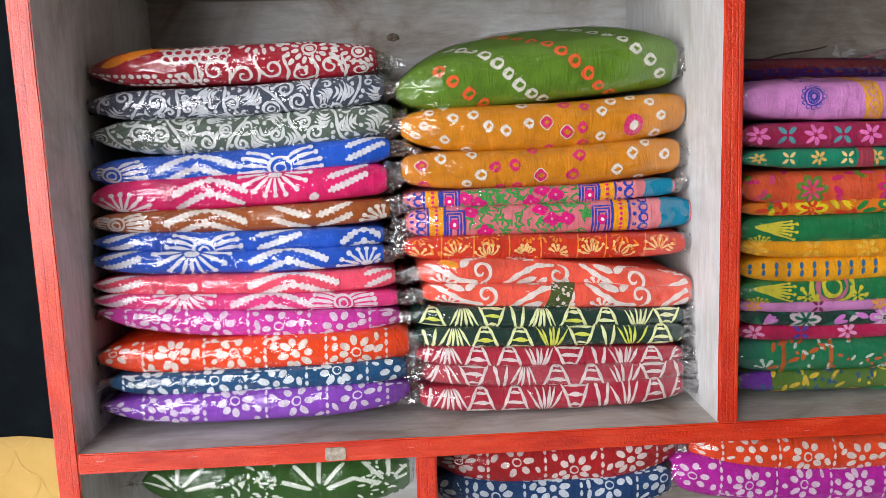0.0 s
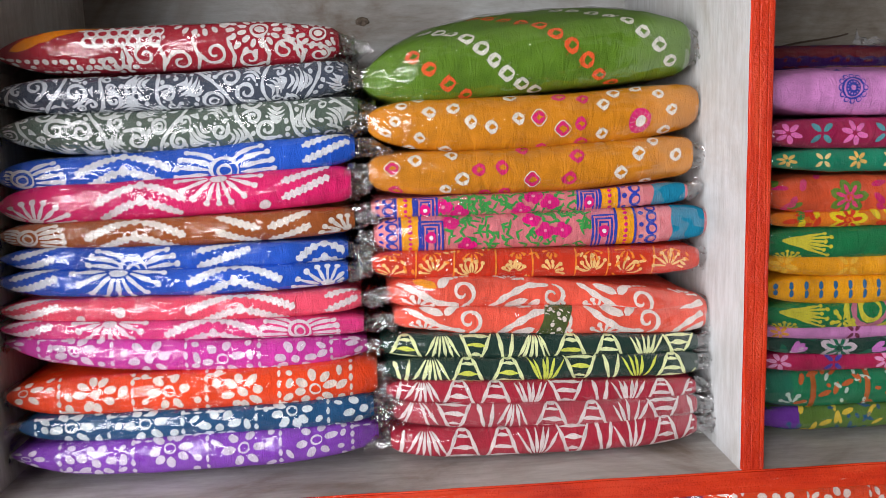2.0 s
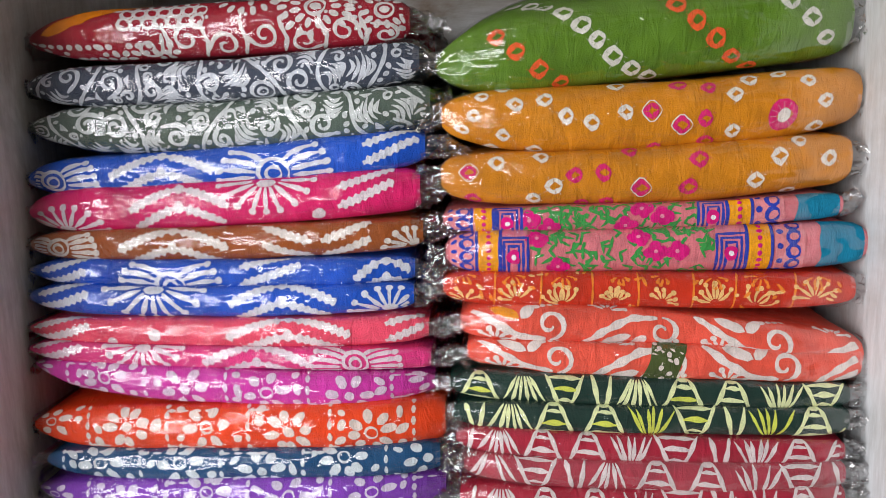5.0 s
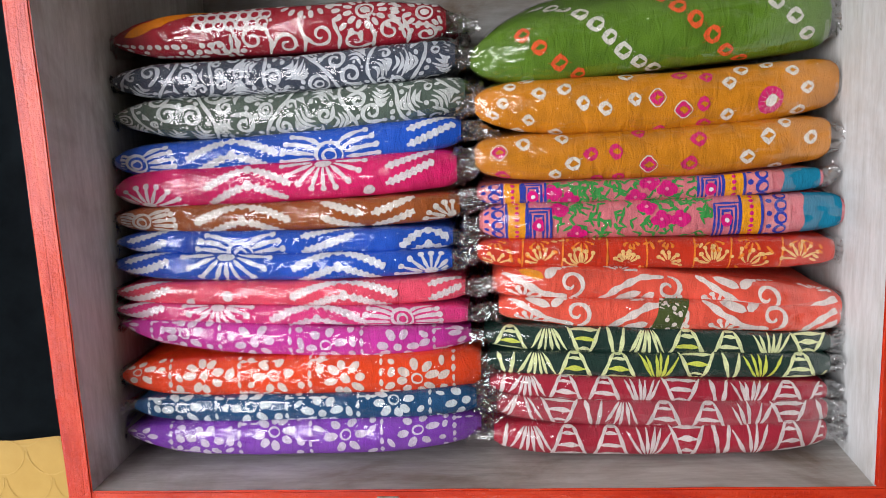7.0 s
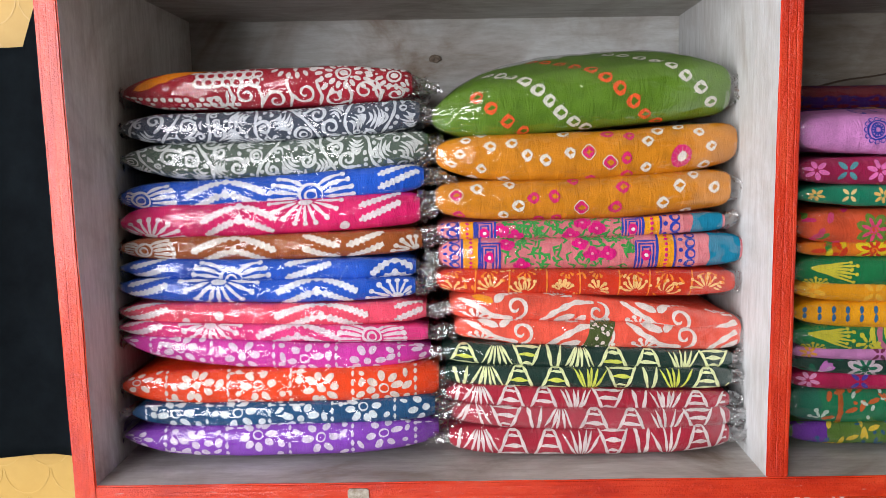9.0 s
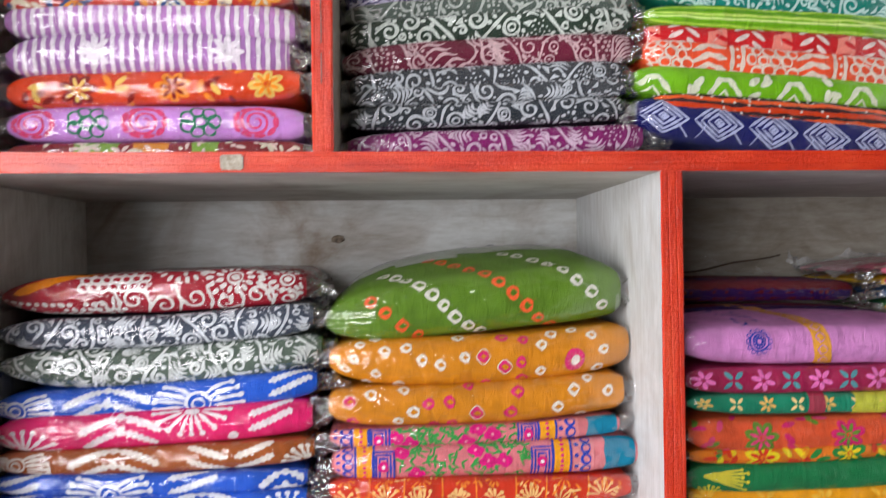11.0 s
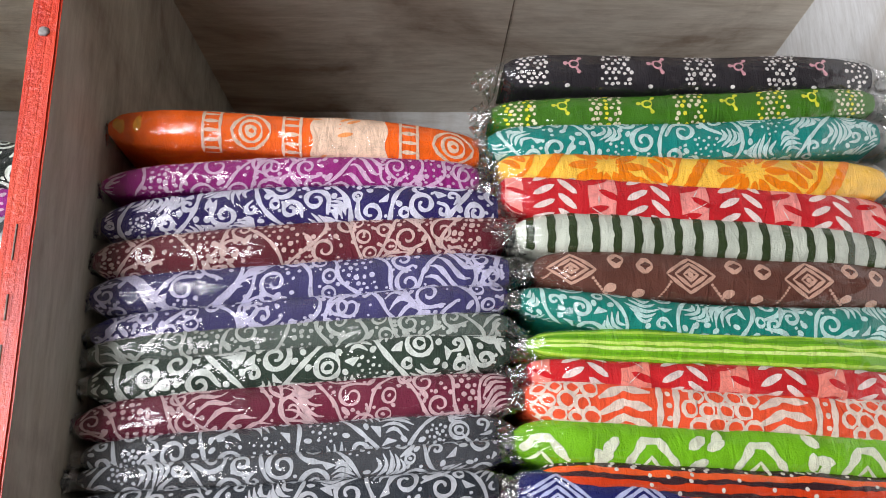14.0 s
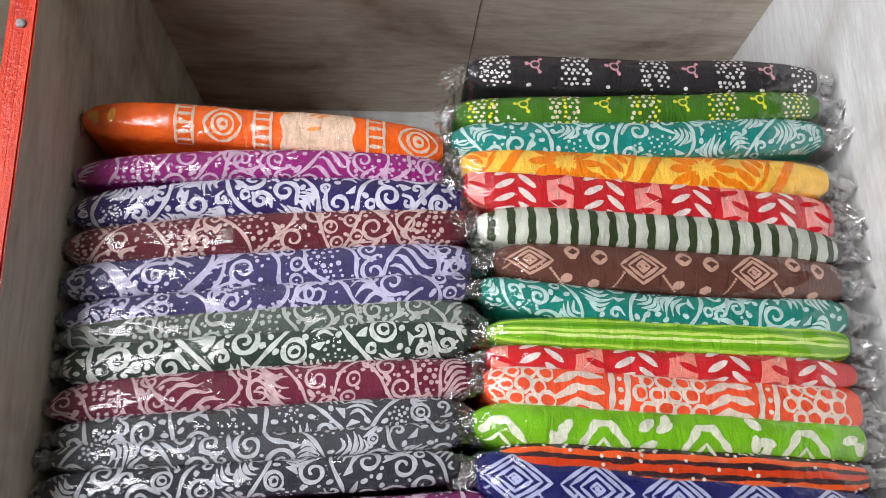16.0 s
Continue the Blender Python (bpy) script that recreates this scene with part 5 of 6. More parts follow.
pack(-0.283, 0.100, 1.3177, 1.3220, 1.3315, 0.045, 1.135, '#e0146a', plumage, ['#e8dcde', [('fan', 0.10, -0.75, 1.0), ('arch', 0.40, 0.2, 0.95), ('fan', 0.62, 0.7, 1.1), ('dot', 0.75, -0.45, 1.0), ('bar', 0.87, 0.1, 1.0)]],
     'hot pink cotton with white plume and shell print in plastic', group=GROUP)
pack(-0.283, 0.102, 1.2877, 1.2865, 1.2930, 0.032, 1.129, '#a0521c', plumage, ['#e3dacf', [('eye', 0.08, -0.1, 0.8), ('arch', 0.38, 0.2, 1.05), ('vee', 0.74, -0.2, 1.1), ('fan', 0.98, -0.6, 0.7)]],
     'rust brown cotton with white plume print in plastic', group=GROUP)
pack(-0.276, 0.094, 1.2645, 1.2600, 1.2615, 0.027, 1.123, '#1052c0', plumage, ['#dcdfe7', [('bar', 0.10, -0.2, 0.9), ('eye', 0.38, -0.5, 1.0), ('bar', 0.64, 0.1, 1.1), ('arch', 0.93, 0.0, 0.6)]],
     'royal blue cotton with white plume print in plastic', group=GROUP)
pack(-0.282, 0.093, 1.2412, 1.2355, 1.2383, 0.03, 1.117, '#1054c6', plumage, ['#dcdfe7', [('bar', 0.10, 0.0, 1.0), ('fan', 0.34, 0.75, 1.15), ('arch', 0.67, 0.3, 1.0), ('fan', 0.94, -0.7, 0.9)]],
     'royal blue cotton with white shell print in plastic', group=GROUP)
pack(-0.274, 0.106, 1.2123, 1.2070, 1.2095, 0.029, 1.111, '#f2506c', plumage, ['#eadcdc', [('bar', 0.09, 0.0, 1.1), ('dot', 0.22, -0.4, 0.8), ('dot', 0.33, 0.0, 1.0), ('arch', 0.66, 0.3, 1.15), ('bar', 0.96, 0.1, 0.9)]],
     'coral pink cotton with white plume print in plastic', group=GROUP)
pack(-0.275, 0.108, 1.1947, 1.1872, 1.1825, 0.022, 1.105, '#e63a84', plumage, ['#e8d4dc', [('bar', 0.08, 0.0, 1.0), ('fan', 0.30, 0.8, 0.9), ('arch', 0.58, 0.2, 1.0), ('eye', 0.82, -0.1, 0.85)]],
     'deep pink cotton with white shell print in plastic', group=GROUP)
pack(-0.278, 0.110, 1.1787, 1.1610, 1.1590, 0.035, 1.098, '#d436a6', petals, ['#e3cbde'],
     'magenta cotton with white blossom and dash print in plastic', p=3.2, k=0.62, group=GROUP)
pack(-0.270, 0.120, 1.1245, 1.1238, 1.1275, 0.046, 1.092, '#ee4408', petals, ['#e8d7cb'],
     'bright orange cotton with white blossom print in plastic', p=4.5, k=0.4, group=GROUP)
pack(-0.256, 0.115, 1.0950, 1.0922, 1.0973, 0.031, 1.086, '#0a4a76', petals, ['#d4dee1'],
     'teal navy cotton with white pebble print in plastic', group=GROUP)
pack(-0.277, 0.119, 1.0635, 1.0617, 1.0670, 0.042, 1.08, '#8640b8', petals, ['#dacee1'],
     'purple cotton with white blossom print in plastic', p=2.8, k=0.66, group=GROUP)
GROUP = 'packs stacked in the middle compartment'
pack(0.106, 0.483, 1.4405, 1.4617, 1.4717, 0.081, 1.15, '#567c14', tied_rings, [[('#ea5f2c', 0.15, 0.30, 0.30, -0.62, 4), ('#d8d6ca', 0.19, 1.35, 0.51, -0.78, 9), ('#ea5f2c', 0.35, 1.9, 0.75, -0.78, 10), ('#d8d6ca', 0.62, 1.9, 0.93, -0.30, 8)], '#567c14'],
     'green tie-dyed cotton with white and orange rings in plastic', top=True, p=3.4, k=0.52, dome=0.027, group=GROUP)
pack(0.110, 0.490, 1.3947, 1.3905, 1.4067, 0.064, 1.145, '#d08408', tied_clusters, ['#e4ddd1', '#d8246e', '#d08408',
     (0.10, 0.7, 0.08, 0.1, 0.05, -0.35, 0.15, -0.4, 0.12, -0.95, 0.18, 0.4, 0.15, 1.0, 0.25, 0.5, 0.30, 0.1, 0.225, -0.85, 0.36, -0.05, 0.42, 0.9, 0.44, 0.15, 0.695, 0.4, 0.73, 0.8, 0.69, -0.45, 0.725, -1.0, 0.80, 0.9, 0.865, 0.55, 0.905, 0.0, 0.885, -0.65),
     (0.50, 0.15, 0.51, -0.8, 0.565, 0.8, 0.57, -0.2, 0.565, -1.0, 0.635, 0.65, 0.625, -0.1, 0.63, -0.7), 0.805],
     'mustard tie-dyed cotton with white and pink rings in plastic', p=3.6, k=0.45, group=GROUP)
pack(0.109, 0.479, 1.3417, 1.3397, 1.3513, 0.052, 1.139, '#ce8208', tied_clusters, ['#e4ddd1', '#d8246e', '#ce8208',
     (0.14, 0.5, 0.25, 0.7, 0.28, -0.2, 0.23, -0.6, 0.82, 0.3, 0.87, 0.75, 0.94, 0.1, 0.765, -0.3, 0.85, -0.9),
     (0.07, 0.2, 0.08, -0.75, 0.33, 0.1, 0.40, 0.15, 0.465, 0.8, 0.49, -0.3, 0.63, 0.4, 0.605, -0.35, 0.35, -0.85, 0.41, -0.8), 0],
     'mustard tie-dyed cotton with white rings in plastic', p=6, k=0.25, group=GROUP)
pack(0.110, 0.471, 1.3030, 1.3048, 1.3108, 0.024, 1.134, '#d9787f', border, ['#3c9a48', '#d8147a', '#2c3fa8', '#f0a418', '#107a9a'],
     'pink cotton with green leaves and blue key border in plastic', k=0.3, group=GROUP)
pack(0.112, 0.492, 1.2745, 1.2750, 1.2767, 0.043, 1.128, '#d9787f', border, ['#3c9a48', '#d8147a', '#2c3fa8', '#f0a418', '#107a9a'],
     'pink cotton with green leaves and blue key border in plastic', k=0.3, group=GROUP)
pack(0.109, 0.482, 1.2445, 1.2397, 1.2372, 0.034, 1.123, '#cf3212', blooms, ['#efc27c', '#f08a2c'],
     'red orange cotton with pale yellow blooms in plastic', group=GROUP)
pack(0.124, 0.488, 1.2115, 1.2063, 1.1790, 0.036, 1.117, '#ec5a44', scroll, ['#e8dcd4', '#f29a1c'],
     'coral cotton with broad white scroll print in plastic', wob=0.003, group=GROUP)
pack(0.130, 0.486, 1.1872, 1.1773, 1.1728, 0.033, 1.112, '#ec5a44', scroll, ['#e8dcd4', '#e8dcd4', '#4c5a2a'],
     'coral cotton with white scrolls and olive patch in plastic', wob=0.003, group=GROUP)
pack(0.114, 0.476, 1.1592, 1.1510, 1.1447, 0.027, 1.107, '#14352c', ladder, ['#e8efb4', '#d8e05c'],
     'dark green cotton with pale yellow barred triangles in plastic', group=GROUP)
pack(0.117, 0.474, 1.1327, 1.1282, 1.1238, 0.028, 1.101, '#14352c', ladder, ['#e8efb4', '#d8e05c'],
     'dark green cotton with yellow ray print in plastic', group=GROUP)
pack(0.119, 0.470, 1.1115, 1.1033, 1.0975, 0.028, 1.096, '#aa2038', ladder, ['#e1d4d1'],
     'dark red cotton with white barred triangles in plastic', group=GROUP)
pack(0.126, 0.469, 1.0893, 1.0793, 1.0785, 0.03, 1.09, '#aa2038', ladder, ['#e1d4d1'],
     'dark red cotton with white ray print in plastic', milky=True, group=GROUP)
pack(0.122, 0.467, 1.0580, 1.0540, 1.0585, 0.034, 1.085, '#aa2038', ladder, ['#e1d4d1'],
     'dark red cotton with white triangle print in plastic', group=GROUP)
GROUP = 'packs in the adjoining compartment'
pack(0.517, 0.865, 1.4143, 1.4117, 1.4093, 0.048, 1.06, '#d88ccc', mandala, ['#2c3fa8', '#eba63c', '#8a3050'],
     'lilac pink cotton with blue rosette and yellow band in plastic', top=True, dome=0.012, loose=False, group=GROUP)
pack(0.519, 0.867, 1.3733, 1.3713, 1.3733, 0.033, 1.063, '#a2164c', motif_row, [['#ef7ac0', '#5aa0a8'], 0.034, 0.0085],
     'crimson cotton with pink and teal flowers in plastic', group=GROUP)
pack(0.521, 0.869, 1.3453, 1.3433, 1.3423, 0.025, 1.066, '#0f8a68', motif_row, [['#ecc068', '#f0d490'], 0.036, 0.006, (-0.02, 0.02, '#a83c50'), (0.06, 0.07, '#c8cc44')],
     'sea green cotton with pale yellow flowers in plastic', group=GROUP)
pack(0.523, 0.872, 1.3083, 1.3073, 1.3123, 0.043, 1.069, '#e0562c', patchwork, ['#d8246e', '#6a8a30', '#e04878'],
     'orange red cotton with pink arches and green leaves in plastic', group=GROUP)
pack(0.525, 0.874, 1.2833, 1.2850, 1.2943, 0.02, 1.072, '#e0780f', patchwork, ['#2c8a3c', '#e8d020', '#d83c1c'],
     'orange cotton with green and yellow diamonds in plastic', k=0.3, group=GROUP)
pack(0.525, 0.873, 1.2563, 1.2573, 1.2633, 0.04, 1.075, '#0d7a44', spray, ['#e0d440'],
     'green cotton with yellow leafy spray in plastic', group=GROUP)
pack(0.525, 0.874, 1.2353, 1.2303, 1.2340, 0.024, 1.078, '#f2a40c', motif_row, [['#f6bc3c'], 0.07, 0.009],
     'plain bright yellow cotton in plastic', group=GROUP)
pack(0.527, 0.876, 1.2063, 1.2053, 1.2133, 0.034, 1.082, '#f4a808', dashes, ['#2c6a9c'],
     'yellow cotton with a row of blue dashes in plastic', group=GROUP)
pack(0.529, 0.878, 1.1773, 1.1763, 1.1803, 0.036, 1.085, '#0f7a44', spray, ['#d0c83c', '#c07088'],
     'green cotton with yellow rosette in plastic', group=GROUP)
pack(0.529, 0.878, 1.1583, 1.1573, 1.1613, 0.016, 1.088, '#cf86c0', motif_row, [['#e8a040', '#7a3050'], 0.08, 0.006],
     'thin lilac cotton with yellow flowers in plastic', k=0.3, group=GROUP)
pack(0.531, 0.880, 1.1433, 1.1393, 1.1470, 0.023, 1.091, '#123c30', patchwork, ['#d47ccc', '#cfc0c7', '#1c6a50'],
     'black green cotton with lilac petals in plastic', k=0.3, group=GROUP)
pack(0.532, 0.881, 1.1233, 1.1213, 1.1233, 0.024, 1.094, '#b81450', motif_row, [['#f0a0cc', '#5040a0'], 0.06, 0.008],
     'crimson cotton with pale pink flowers in plastic', k=0.3, group=GROUP)
pack(0.532, 0.882, 1.0913, 1.0897, 1.0983, 0.048, 1.097, '#0f7a50', hemlines, ['#c86430', '#c7dacb', (0.02, 0.03, '#1c7058'), (0.058, 0.006, '#b8642c'), (0.12, 0.006, '#b8642c')],
     'green cotton with orange stems and pale leaves in plastic', group=GROUP)
pack(0.535, 0.884, 1.0557, 1.0547, 1.0527, 0.03, 1.1, '#56782c', hemlines, ['#e0c040', '#2c5a80', (0.02, 0.045, '#6a2c98')],
     'olive and blue patterned cotton with violet end in plastic', group=GROUP)
GROUP = 'packs in the upper compartment'
pack(0.130, 0.467, 2.0023, 1.9923, 1.9797, 0.042, 1.115, '#ff6a08', targets, ['#f0cfb4', '#f7a05c'],
     'bright orange tie-dyed cotton with pale ringed targets in plastic', top=True, p=6, k=0.34, group=GROUP)
pack(0.129, 0.466, 1.9467, 1.9560, 1.9530, 0.03, 1.114, '#9a1c7c', swirl, ['#dab5d2', 0.9],
     'magenta purple cotton with pale swirl print in plastic', group=GROUP)
pack(0.134, 0.482, 1.9110, 1.9260, 1.9240, 0.04, 1.114, '#281c62', swirl, ['#dcdcec', 1.5],
     'indigo cotton with bold white swirl print in plastic', group=GROUP)
pack(0.127, 0.486, 1.8790, 1.8910, 1.9030, 0.04, 1.113, '#6a1c2c', swirl, ['#dabcb5', 0.9],
     'maroon cotton with pale swirl print in plastic', group=GROUP)
pack(0.128, 0.489, 1.8480, 1.8590, 1.8677, 0.039, 1.113, '#2a2468', swirl, ['#d0cdea', 1.05],
     'indigo cotton with lilac swirl print in plastic', milky=True, group=GROUP)
pack(0.135, 0.487, 1.8170, 1.8310, 1.8450, 0.029, 1.112, '#2a2468', swirl, ['#d0cdea', 1.05],
     'indigo cotton with lilac curl print in plastic', milky=True, group=GROUP)
pack(0.135, 0.486, 1.8000, 1.8120, 1.8210, 0.026, 1.111, '#4a5a50', swirl, ['#bcc4bc', 0.9],
     'grey green cotton under dull plastic in plastic', milky=True, group=GROUP)
pack(0.137, 0.487, 1.7743, 1.7900, 1.7997, 0.041, 1.111, '#2e4034', swirl, ['#dce4dc', 1.55],
     'dark green cotton with bold white swirl print in plastic', group=GROUP)
pack(0.131, 0.488, 1.7433, 1.7570, 1.7653, 0.039, 1.11, '#701c38', swirl, ['#dab9bc', 0.85],
     'wine red cotton with pale rings and curls in plastic', group=GROUP)
pack(0.139, 0.473, 1.7173, 1.7280, 1.7370, 0.028, 1.108, '#2a3038', swirl, ['#ccd2d8', 1.2],
     'charcoal cotton with pale curls under dull plastic in plastic', milky=True, group=GROUP)
pack(0.139, 0.476, 1.7023, 1.7077, 1.7180, 0.023, 1.105, '#2f353d', swirl, ['#c8ced4', 1.2],
     'charcoal cotton with pale curls under dull plastic in plastic', milky=True, group=GROUP)
pack(0.137, 0.473, 1.6773, 1.6833, 1.6923, 0.031, 1.103, '#2c333b', swirl, ['#c7cbd1', 1.25],
     'charcoal cotton with bold pale curls in plastic', group=GROUP)
pack(0.136, 0.494, 1.6453, 1.6483, 1.6570, 0.036, 1.1, '#8a1c6c', swirl, ['#dabcd2', 1.3],
     'plum cotton with pale scroll print on the shelf in plastic', p=3.2, group=GROUP)
GROUP = 'packs in the upper compartment'
pack(0.483, 0.836, 2.0573, 2.0543, 2.0553, 0.04, 1.115, '#201c22', dot_blocks, ['#dedad6', '#d8a0a8', '#dedad6'],
     'black cotton with blocks of white spots in plastic', top=True, k=0.25, flap=0.028, group=GROUP)
pack(0.470, 0.835, 2.0150, 2.0160, 2.0283, 0.034, 1.114, '#3c740c', dot_blocks, ['#dfdab9', '#d8dc3c', '#e8e03c'],
     'green cotton with white and yellow spots in plastic', k=0.3, group=GROUP)
pack(0.465, 0.834, 1.9870, 1.9863, 1.9963, 0.04, 1.113, '#00857c', swirl, ['#bfdcd8', 1.3],
     'teal cotton with pale swirl print in plastic', group=GROUP)
pack(0.473, 0.831, 1.9620, 1.9503, 1.9490, 0.04, 1.112, '#fcc648', suns, ['#f08400'],
     'pale yellow cotton with orange sunflowers in plastic', group=GROUP)
pack(0.475, 0.829, 1.9410, 1.9257, 1.9093, 0.051, 1.111, '#c41420', leaves, ['#e8d6cf', '#f0948c'],
     'red cotton with white leaves and pale bands in plastic', group=GROUP)
pack(0.486, 0.828, 1.9020, 1.8943, 1.8803, 0.039, 1.11, '#c4cbbc', bars, ['#2c3c1c', 0.0068, 0.0185],
     'white cotton with dark olive bars in plastic', group=GROUP)
pack(0.500, 0.827, 1.8693, 1.8577, 1.8503, 0.047, 1.11, '#5c3428', lozenges, ['#c8a08c', 0.1, True],
     'brown cotton with tan nested lozenges in plastic', p=4, group=GROUP)
pack(0.488, 0.826, 1.8420, 1.8197, 1.8167, 0.035, 1.109, '#008072', swirl, ['#b9dad4', 1.3],
     'deep teal cotton with pale leaf print in plastic', group=GROUP)
# pale and dark lime stripes paint the lit and shaded sides of the creases
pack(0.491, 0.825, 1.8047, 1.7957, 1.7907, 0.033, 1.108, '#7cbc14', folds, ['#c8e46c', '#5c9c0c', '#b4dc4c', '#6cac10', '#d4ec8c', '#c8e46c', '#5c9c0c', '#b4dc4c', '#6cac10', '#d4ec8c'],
     'lime green cotton in loose raw-edged folds with painted crease shade in plastic', k=0.35, wob=0.0028, bag=True, group=GROUP)
pack(0.490, 0.825, 1.7813, 1.7717, 1.7647, 0.028, 1.107, '#c81820', leaves, ['#e8d6cf', '#f08c7c'],
     'red cotton with white leaves and pale bands in plastic', group=GROUP)
pack(0.487, 0.824, 1.7600, 1.7447, 1.7343, 0.046, 1.106, '#f0562c', cells, ['#e8d4c4'],
     'orange cotton with bold cream cells and leaves in plastic', group=GROUP)
pack(0.477, 0.823, 1.7270, 1.7170, 1.7067, 0.044, 1.105, '#74b80c', chevs, ['#dce1c7'],
     'lime green cotton with soft white chevrons in plastic', group=GROUP)
pack(0.494, 0.822, 1.6970, 1.6843, 1.6767, 0.034, 1.103, '#34141c', dotted_folds, ['#e1dad2', '#34141c', '#f05c1c', '#d03c08', '#f05c1c', '#34141c'],
     'orange and black cotton in thin spotted folds in plastic', k=0.35, wob=0.0028, group=GROUP)
pack(0.477, 0.821, 1.6853, 1.6620, 1.6427, 0.059, 1.1, '#031060', lozenges, ['#b5bcde', 0.066, False],
     'navy blue cotton with pale nested lozenges in plastic', group=GROUP)
GROUP = 'packs in the narrow upper compartment'
pack(-0.252, 0.085, 1.9680, 1.9720, 1.9660, 0.05, 1.118, '#0e1a16', swirl, ['#d4dcd2', 1.2],
     'black green cotton with white swirl print in plastic', top=True, group=GROUP)
pack(-0.251, 0.073, 1.9240, 1.9250, 1.9330, 0.029, 1.115, '#a01c8c', swirl, ['#e1c4da', 1.2],
     'magenta cotton with white curls in plastic', group=GROUP)
pack(-0.250, 0.091, 1.8870, 1.8940, 1.9000, 0.044, 1.114, '#bfc6c9', slant_panel, ['#3c4448', '#b83428'],
     'white cotton with slanting grey stripes and red patch in plastic', wob=0.003, group=GROUP)
pack(-0.250, 0.088, 1.8510, 1.8500, 1.8560, 0.045, 1.114, '#eaa80c', sunset, ['#c83a0c', '#e8d4a8', '#38562c', '#6a1408'],
     'yellow cotton with speckled red end and cream ovals in plastic', group=GROUP)
pack(-0.249, 0.083, 1.8120, 1.8160, 1.8250, 0.029, 1.113, '#b43020', patchwork, ['#d6cbb1', '#2c4c7c', '#e09030'],
     'thin red cotton with pale border in plastic', k=0.3, group=GROUP)
pack(-0.248, 0.086, 1.7910, 1.7940, 1.7880, 0.047, 1.113, '#b07ab8', bars, ['#dfd6df', 0.005, 0.0108],
     'lilac cotton with white stripes in plastic', group=GROUP)
pack(-0.247, 0.080, 1.7470, 1.7550, 1.7520, 0.053, 1.112, '#a874b4', starred_bars, ['#dfd6df', 0.005, 0.0108],
     'lilac cotton with white stripes and star in plastic', group=GROUP)
pack(-0.246, 0.091, 1.7090, 1.7140, 1.7220, 0.041, 1.111, '#d8400c', patchwork, ['#f09020', '#8a1408', '#e8c060'],
     'orange red cotton with gold paisley print in plastic', group=GROUP)
pack(-0.246, 0.095, 1.6710, 1.6740, 1.6740, 0.044, 1.111, '#c88cd8', rosettes, ['#e0487c', '#2c7a5c', '#f0d0e8'],
     'lilac cotton with green flowers and pink roses in plastic', group=GROUP)
pack(-0.245, 0.094, 1.6390, 1.6390, 1.6420, 0.027, 1.11, '#7c1c24', hemlines, ['#d6cfb9', '#dec7c0', (0.1, 0.05, '#7ca43c'), (0.16, 0.04, '#d88c30'), (0.22, 0.03, '#7ca43c')],
     'maroon cotton with green and orange patches on the shelf in plastic', k=0.3, group=GROUP)
GROUP = 'packs in the lowest compartments'
pack(-0.233, 0.116, 0.9577, 0.9470, 0.9510, 0.071, 1.1, '#26500f', plumes, ['#d4dccd'],
     'dark green cotton with white fern and dash print in plastic', top=True, p=3, k=0.5, dome=0.008, group=GROUP)
pack(0.142, 0.468, 0.9640, 0.9573, 0.9673, 0.054, 1.1, '#b0161c', petals, ['#e8d4cf'],
     'red cotton with white blossom print in plastic', top=True, p=2.6, k=0.6, group=GROUP)
pack(0.140, 0.458, 0.9347, 0.9183, 0.9263, 0.049, 1.1, '#0f3c6c', petals, ['#cbd6df'],
     'navy cotton with white pebble print in plastic', group=GROUP)
pack(0.474, 0.845, 0.9673, 0.9527, 0.9597, 0.052, 1.1, '#e2430f', petals, ['#e8d4cb'],
     'orange red cotton with white blossom print in plastic', top=True, p=3, k=0.5, group=GROUP)
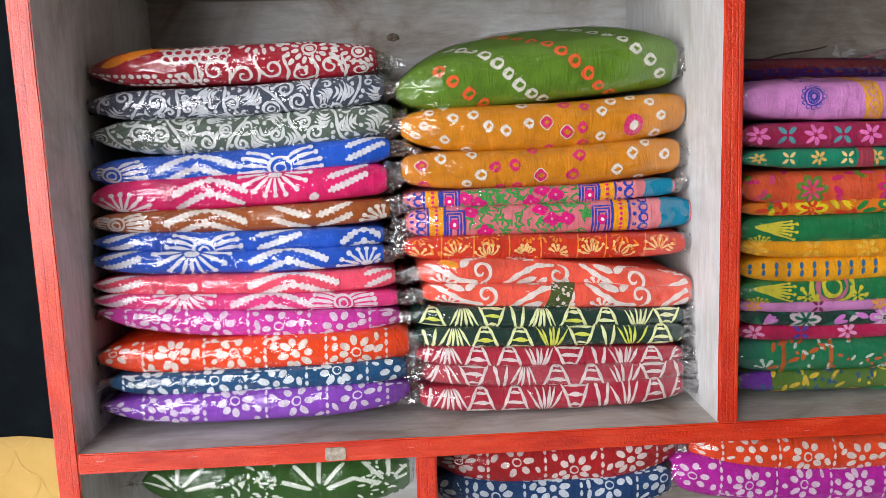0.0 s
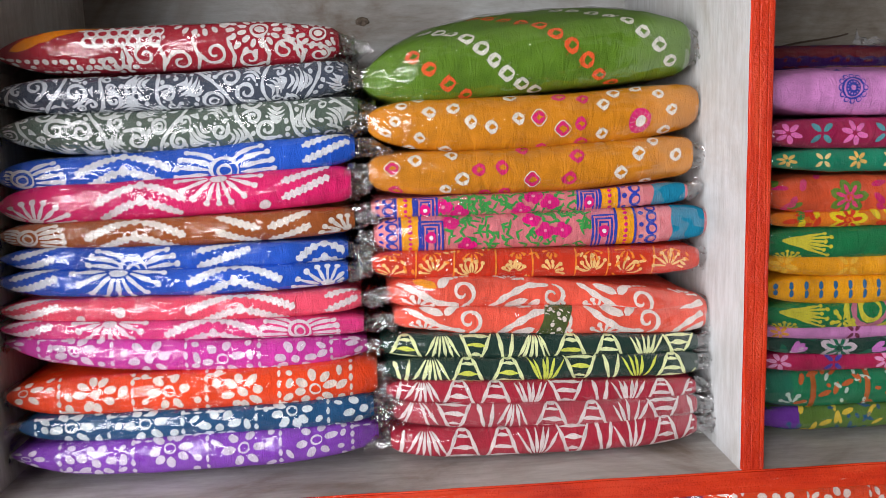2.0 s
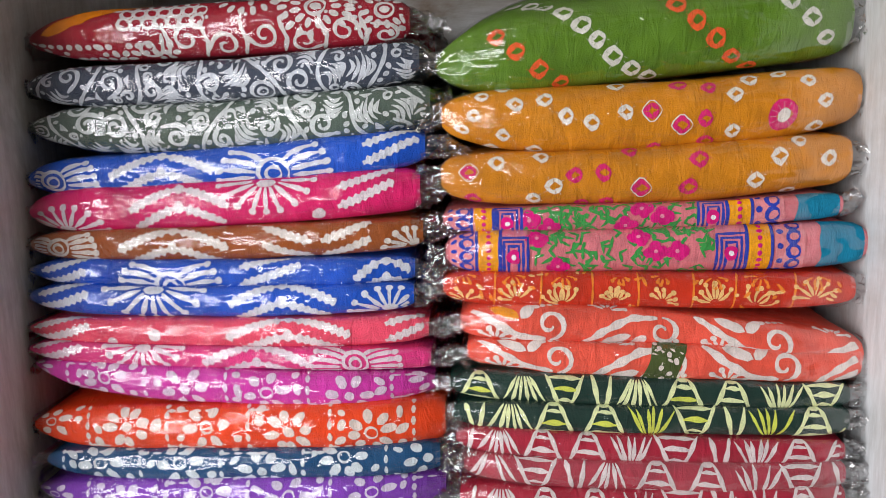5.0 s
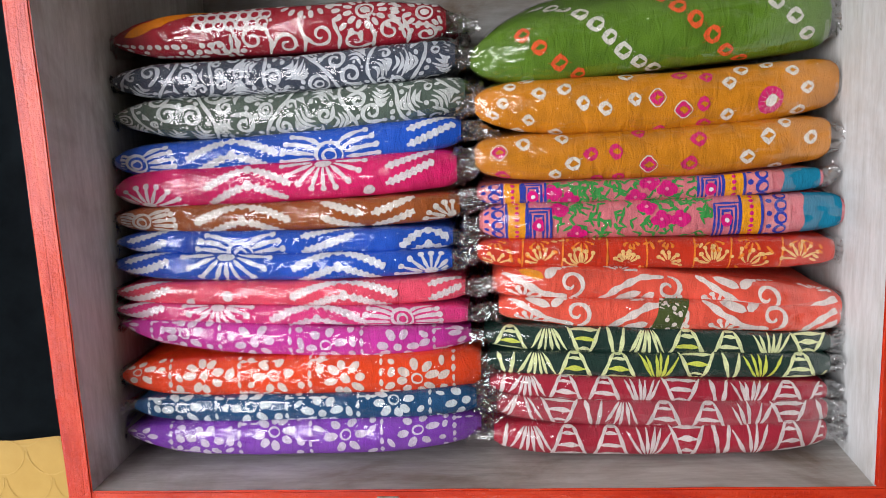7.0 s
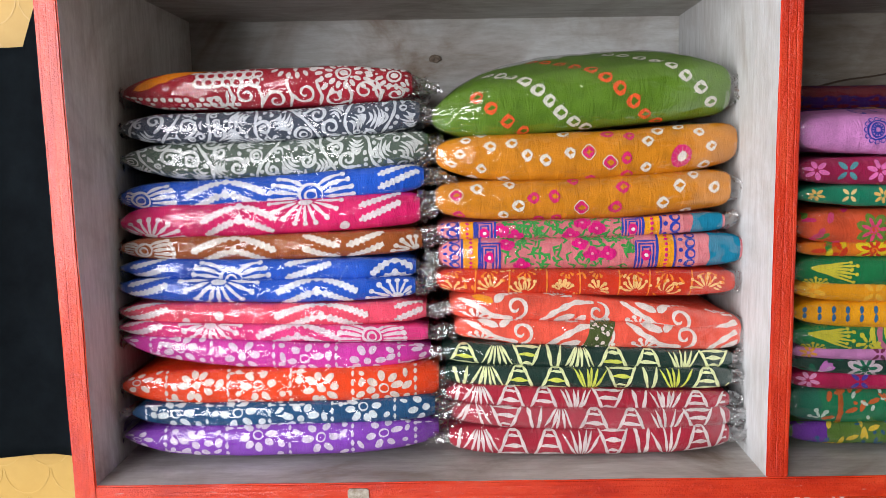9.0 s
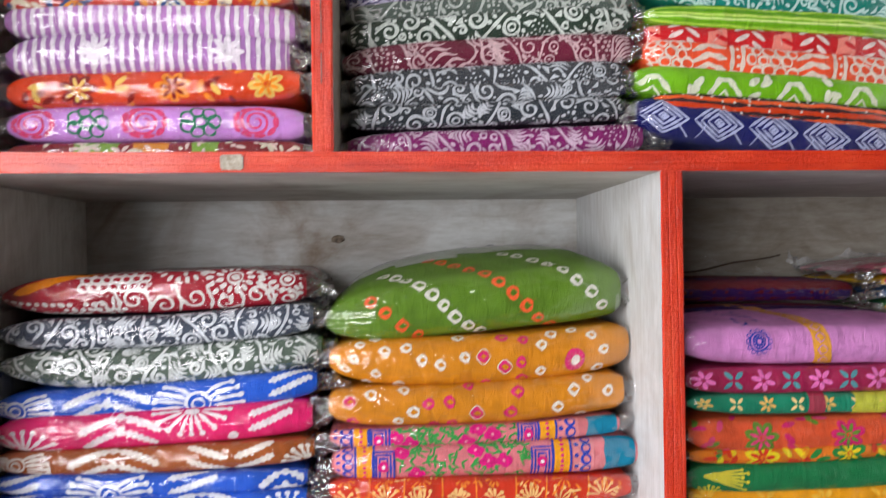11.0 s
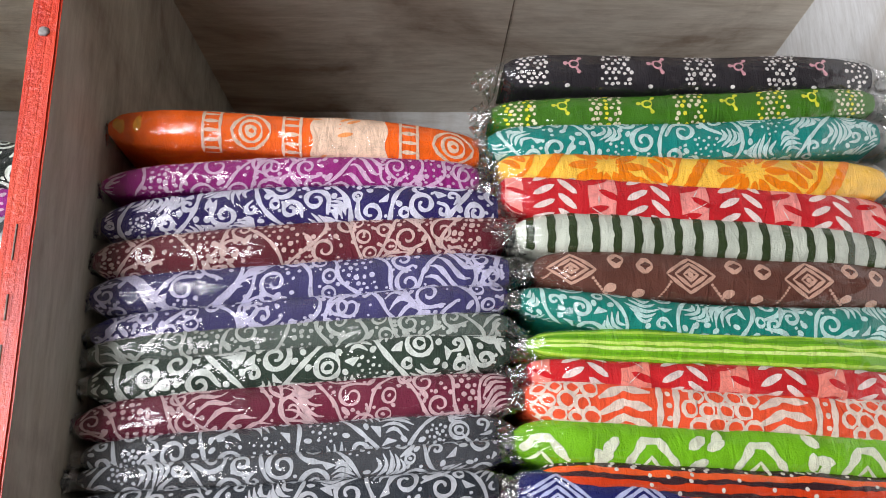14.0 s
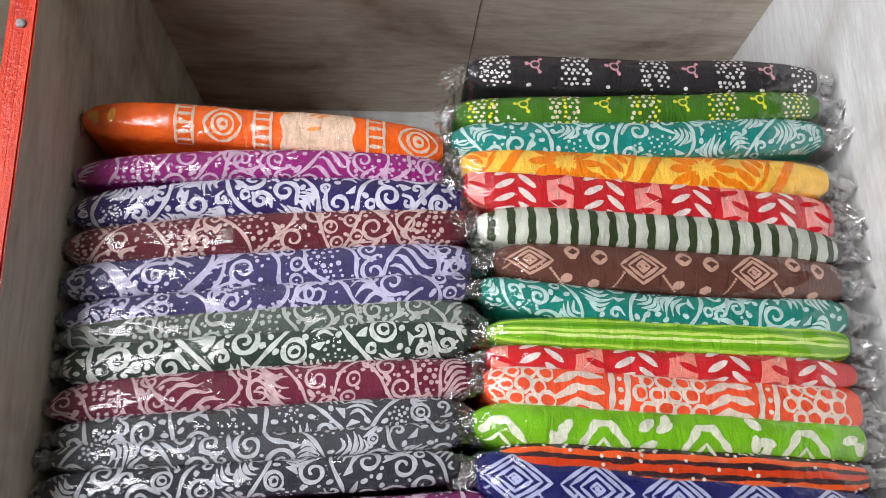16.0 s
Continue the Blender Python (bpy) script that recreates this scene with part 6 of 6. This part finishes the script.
pack(0.450, 0.820, 0.9383, 0.9157, 0.9127, 0.066, 1.1, '#b4189c', petals, ['#e1c4da'],
     'magenta cotton with white pebble print in plastic', top=True, group=GROUP)

# crumpled empty bag at the back of one compartment
GROUP = "packs in the adjoining compartment"
for z, h, h2, lab in ((1.448, "#2c6a30", "#e0a030", "thin green cotton with orange print"), (1.464, "#1c5a9c", "#58b0d0", "thin blue cotton with pale print"),
                      (1.480, "#d8b020", "#b03050", "thin yellow cotton with red border"), (1.496, "#d87088", "#e8c0b0", "thin pink cotton with pale border")):
    pack(0.865, 1.21, z - 0.006, z + 0.006, z + 0.012, 0.016, 1.235 + 0.004 * math.sin(z * 400), h, patchwork, [h2, "#efe0d0"], lab + " in plastic", depth=0.22, top=z > 1.49, group=GROUP)
pack(0.525, 0.86, 1.462, 1.464, 1.460, 0.034, 1.285, "#6a1020", folds, ["#34125c", "#34125c", "#7a1420", "#6a1020", "#6a1020", "#7a1420"], "dark purple and maroon silk with a gold border in plastic", depth=0.2, top=True, loose=False, group=GROUP)
cr = lump(0.665, 1.43, 1.462, 0.028, 0.016, 0.016, 1.4, 7)
tagged(part("crumpled_bag", cr, MILKY), "crumpled clear plastic bag lying behind the packs", "bag")

# corner of a green cloth lying on the low shelf
gc = bmesh.new()
rows = []
for j in range(9):
    line = []
    for i in range(13):
        a, b = i / 12, j / 8
        x = 0.690 + 0.20 * a + 0.02 * b
        y = 1.075 + 0.16 * b + 0.012 * math.sin(a * 9)
        line.append(gc.verts.new((x, y, 1.0345 + 0.010 * a * (1 - b) + 0.005 * abs(noise.noise(Vector((a * 4, b * 4, 3)))))))
    rows.append(line)
for j in range(8):
    for i in range(12):
        if i >= (4 - j) * 0.8:
            gc.faces.new((rows[j][i], rows[j][i + 1], rows[j + 1][i + 1], rows[j + 1][i]))
bmesh.ops.delete(gc, geom=[v for v in gc.verts if not v.link_faces], context="VERTS")
bmesh.ops.solidify(gc, geom=gc.faces[:], thickness=0.0025)
for f in gc.faces:
    f.smooth = True
tagged(part("folded_cloth_corner", gc, cloth("#12a060")), "loose bright green cotton cloth lying on the shelf", "cloth")
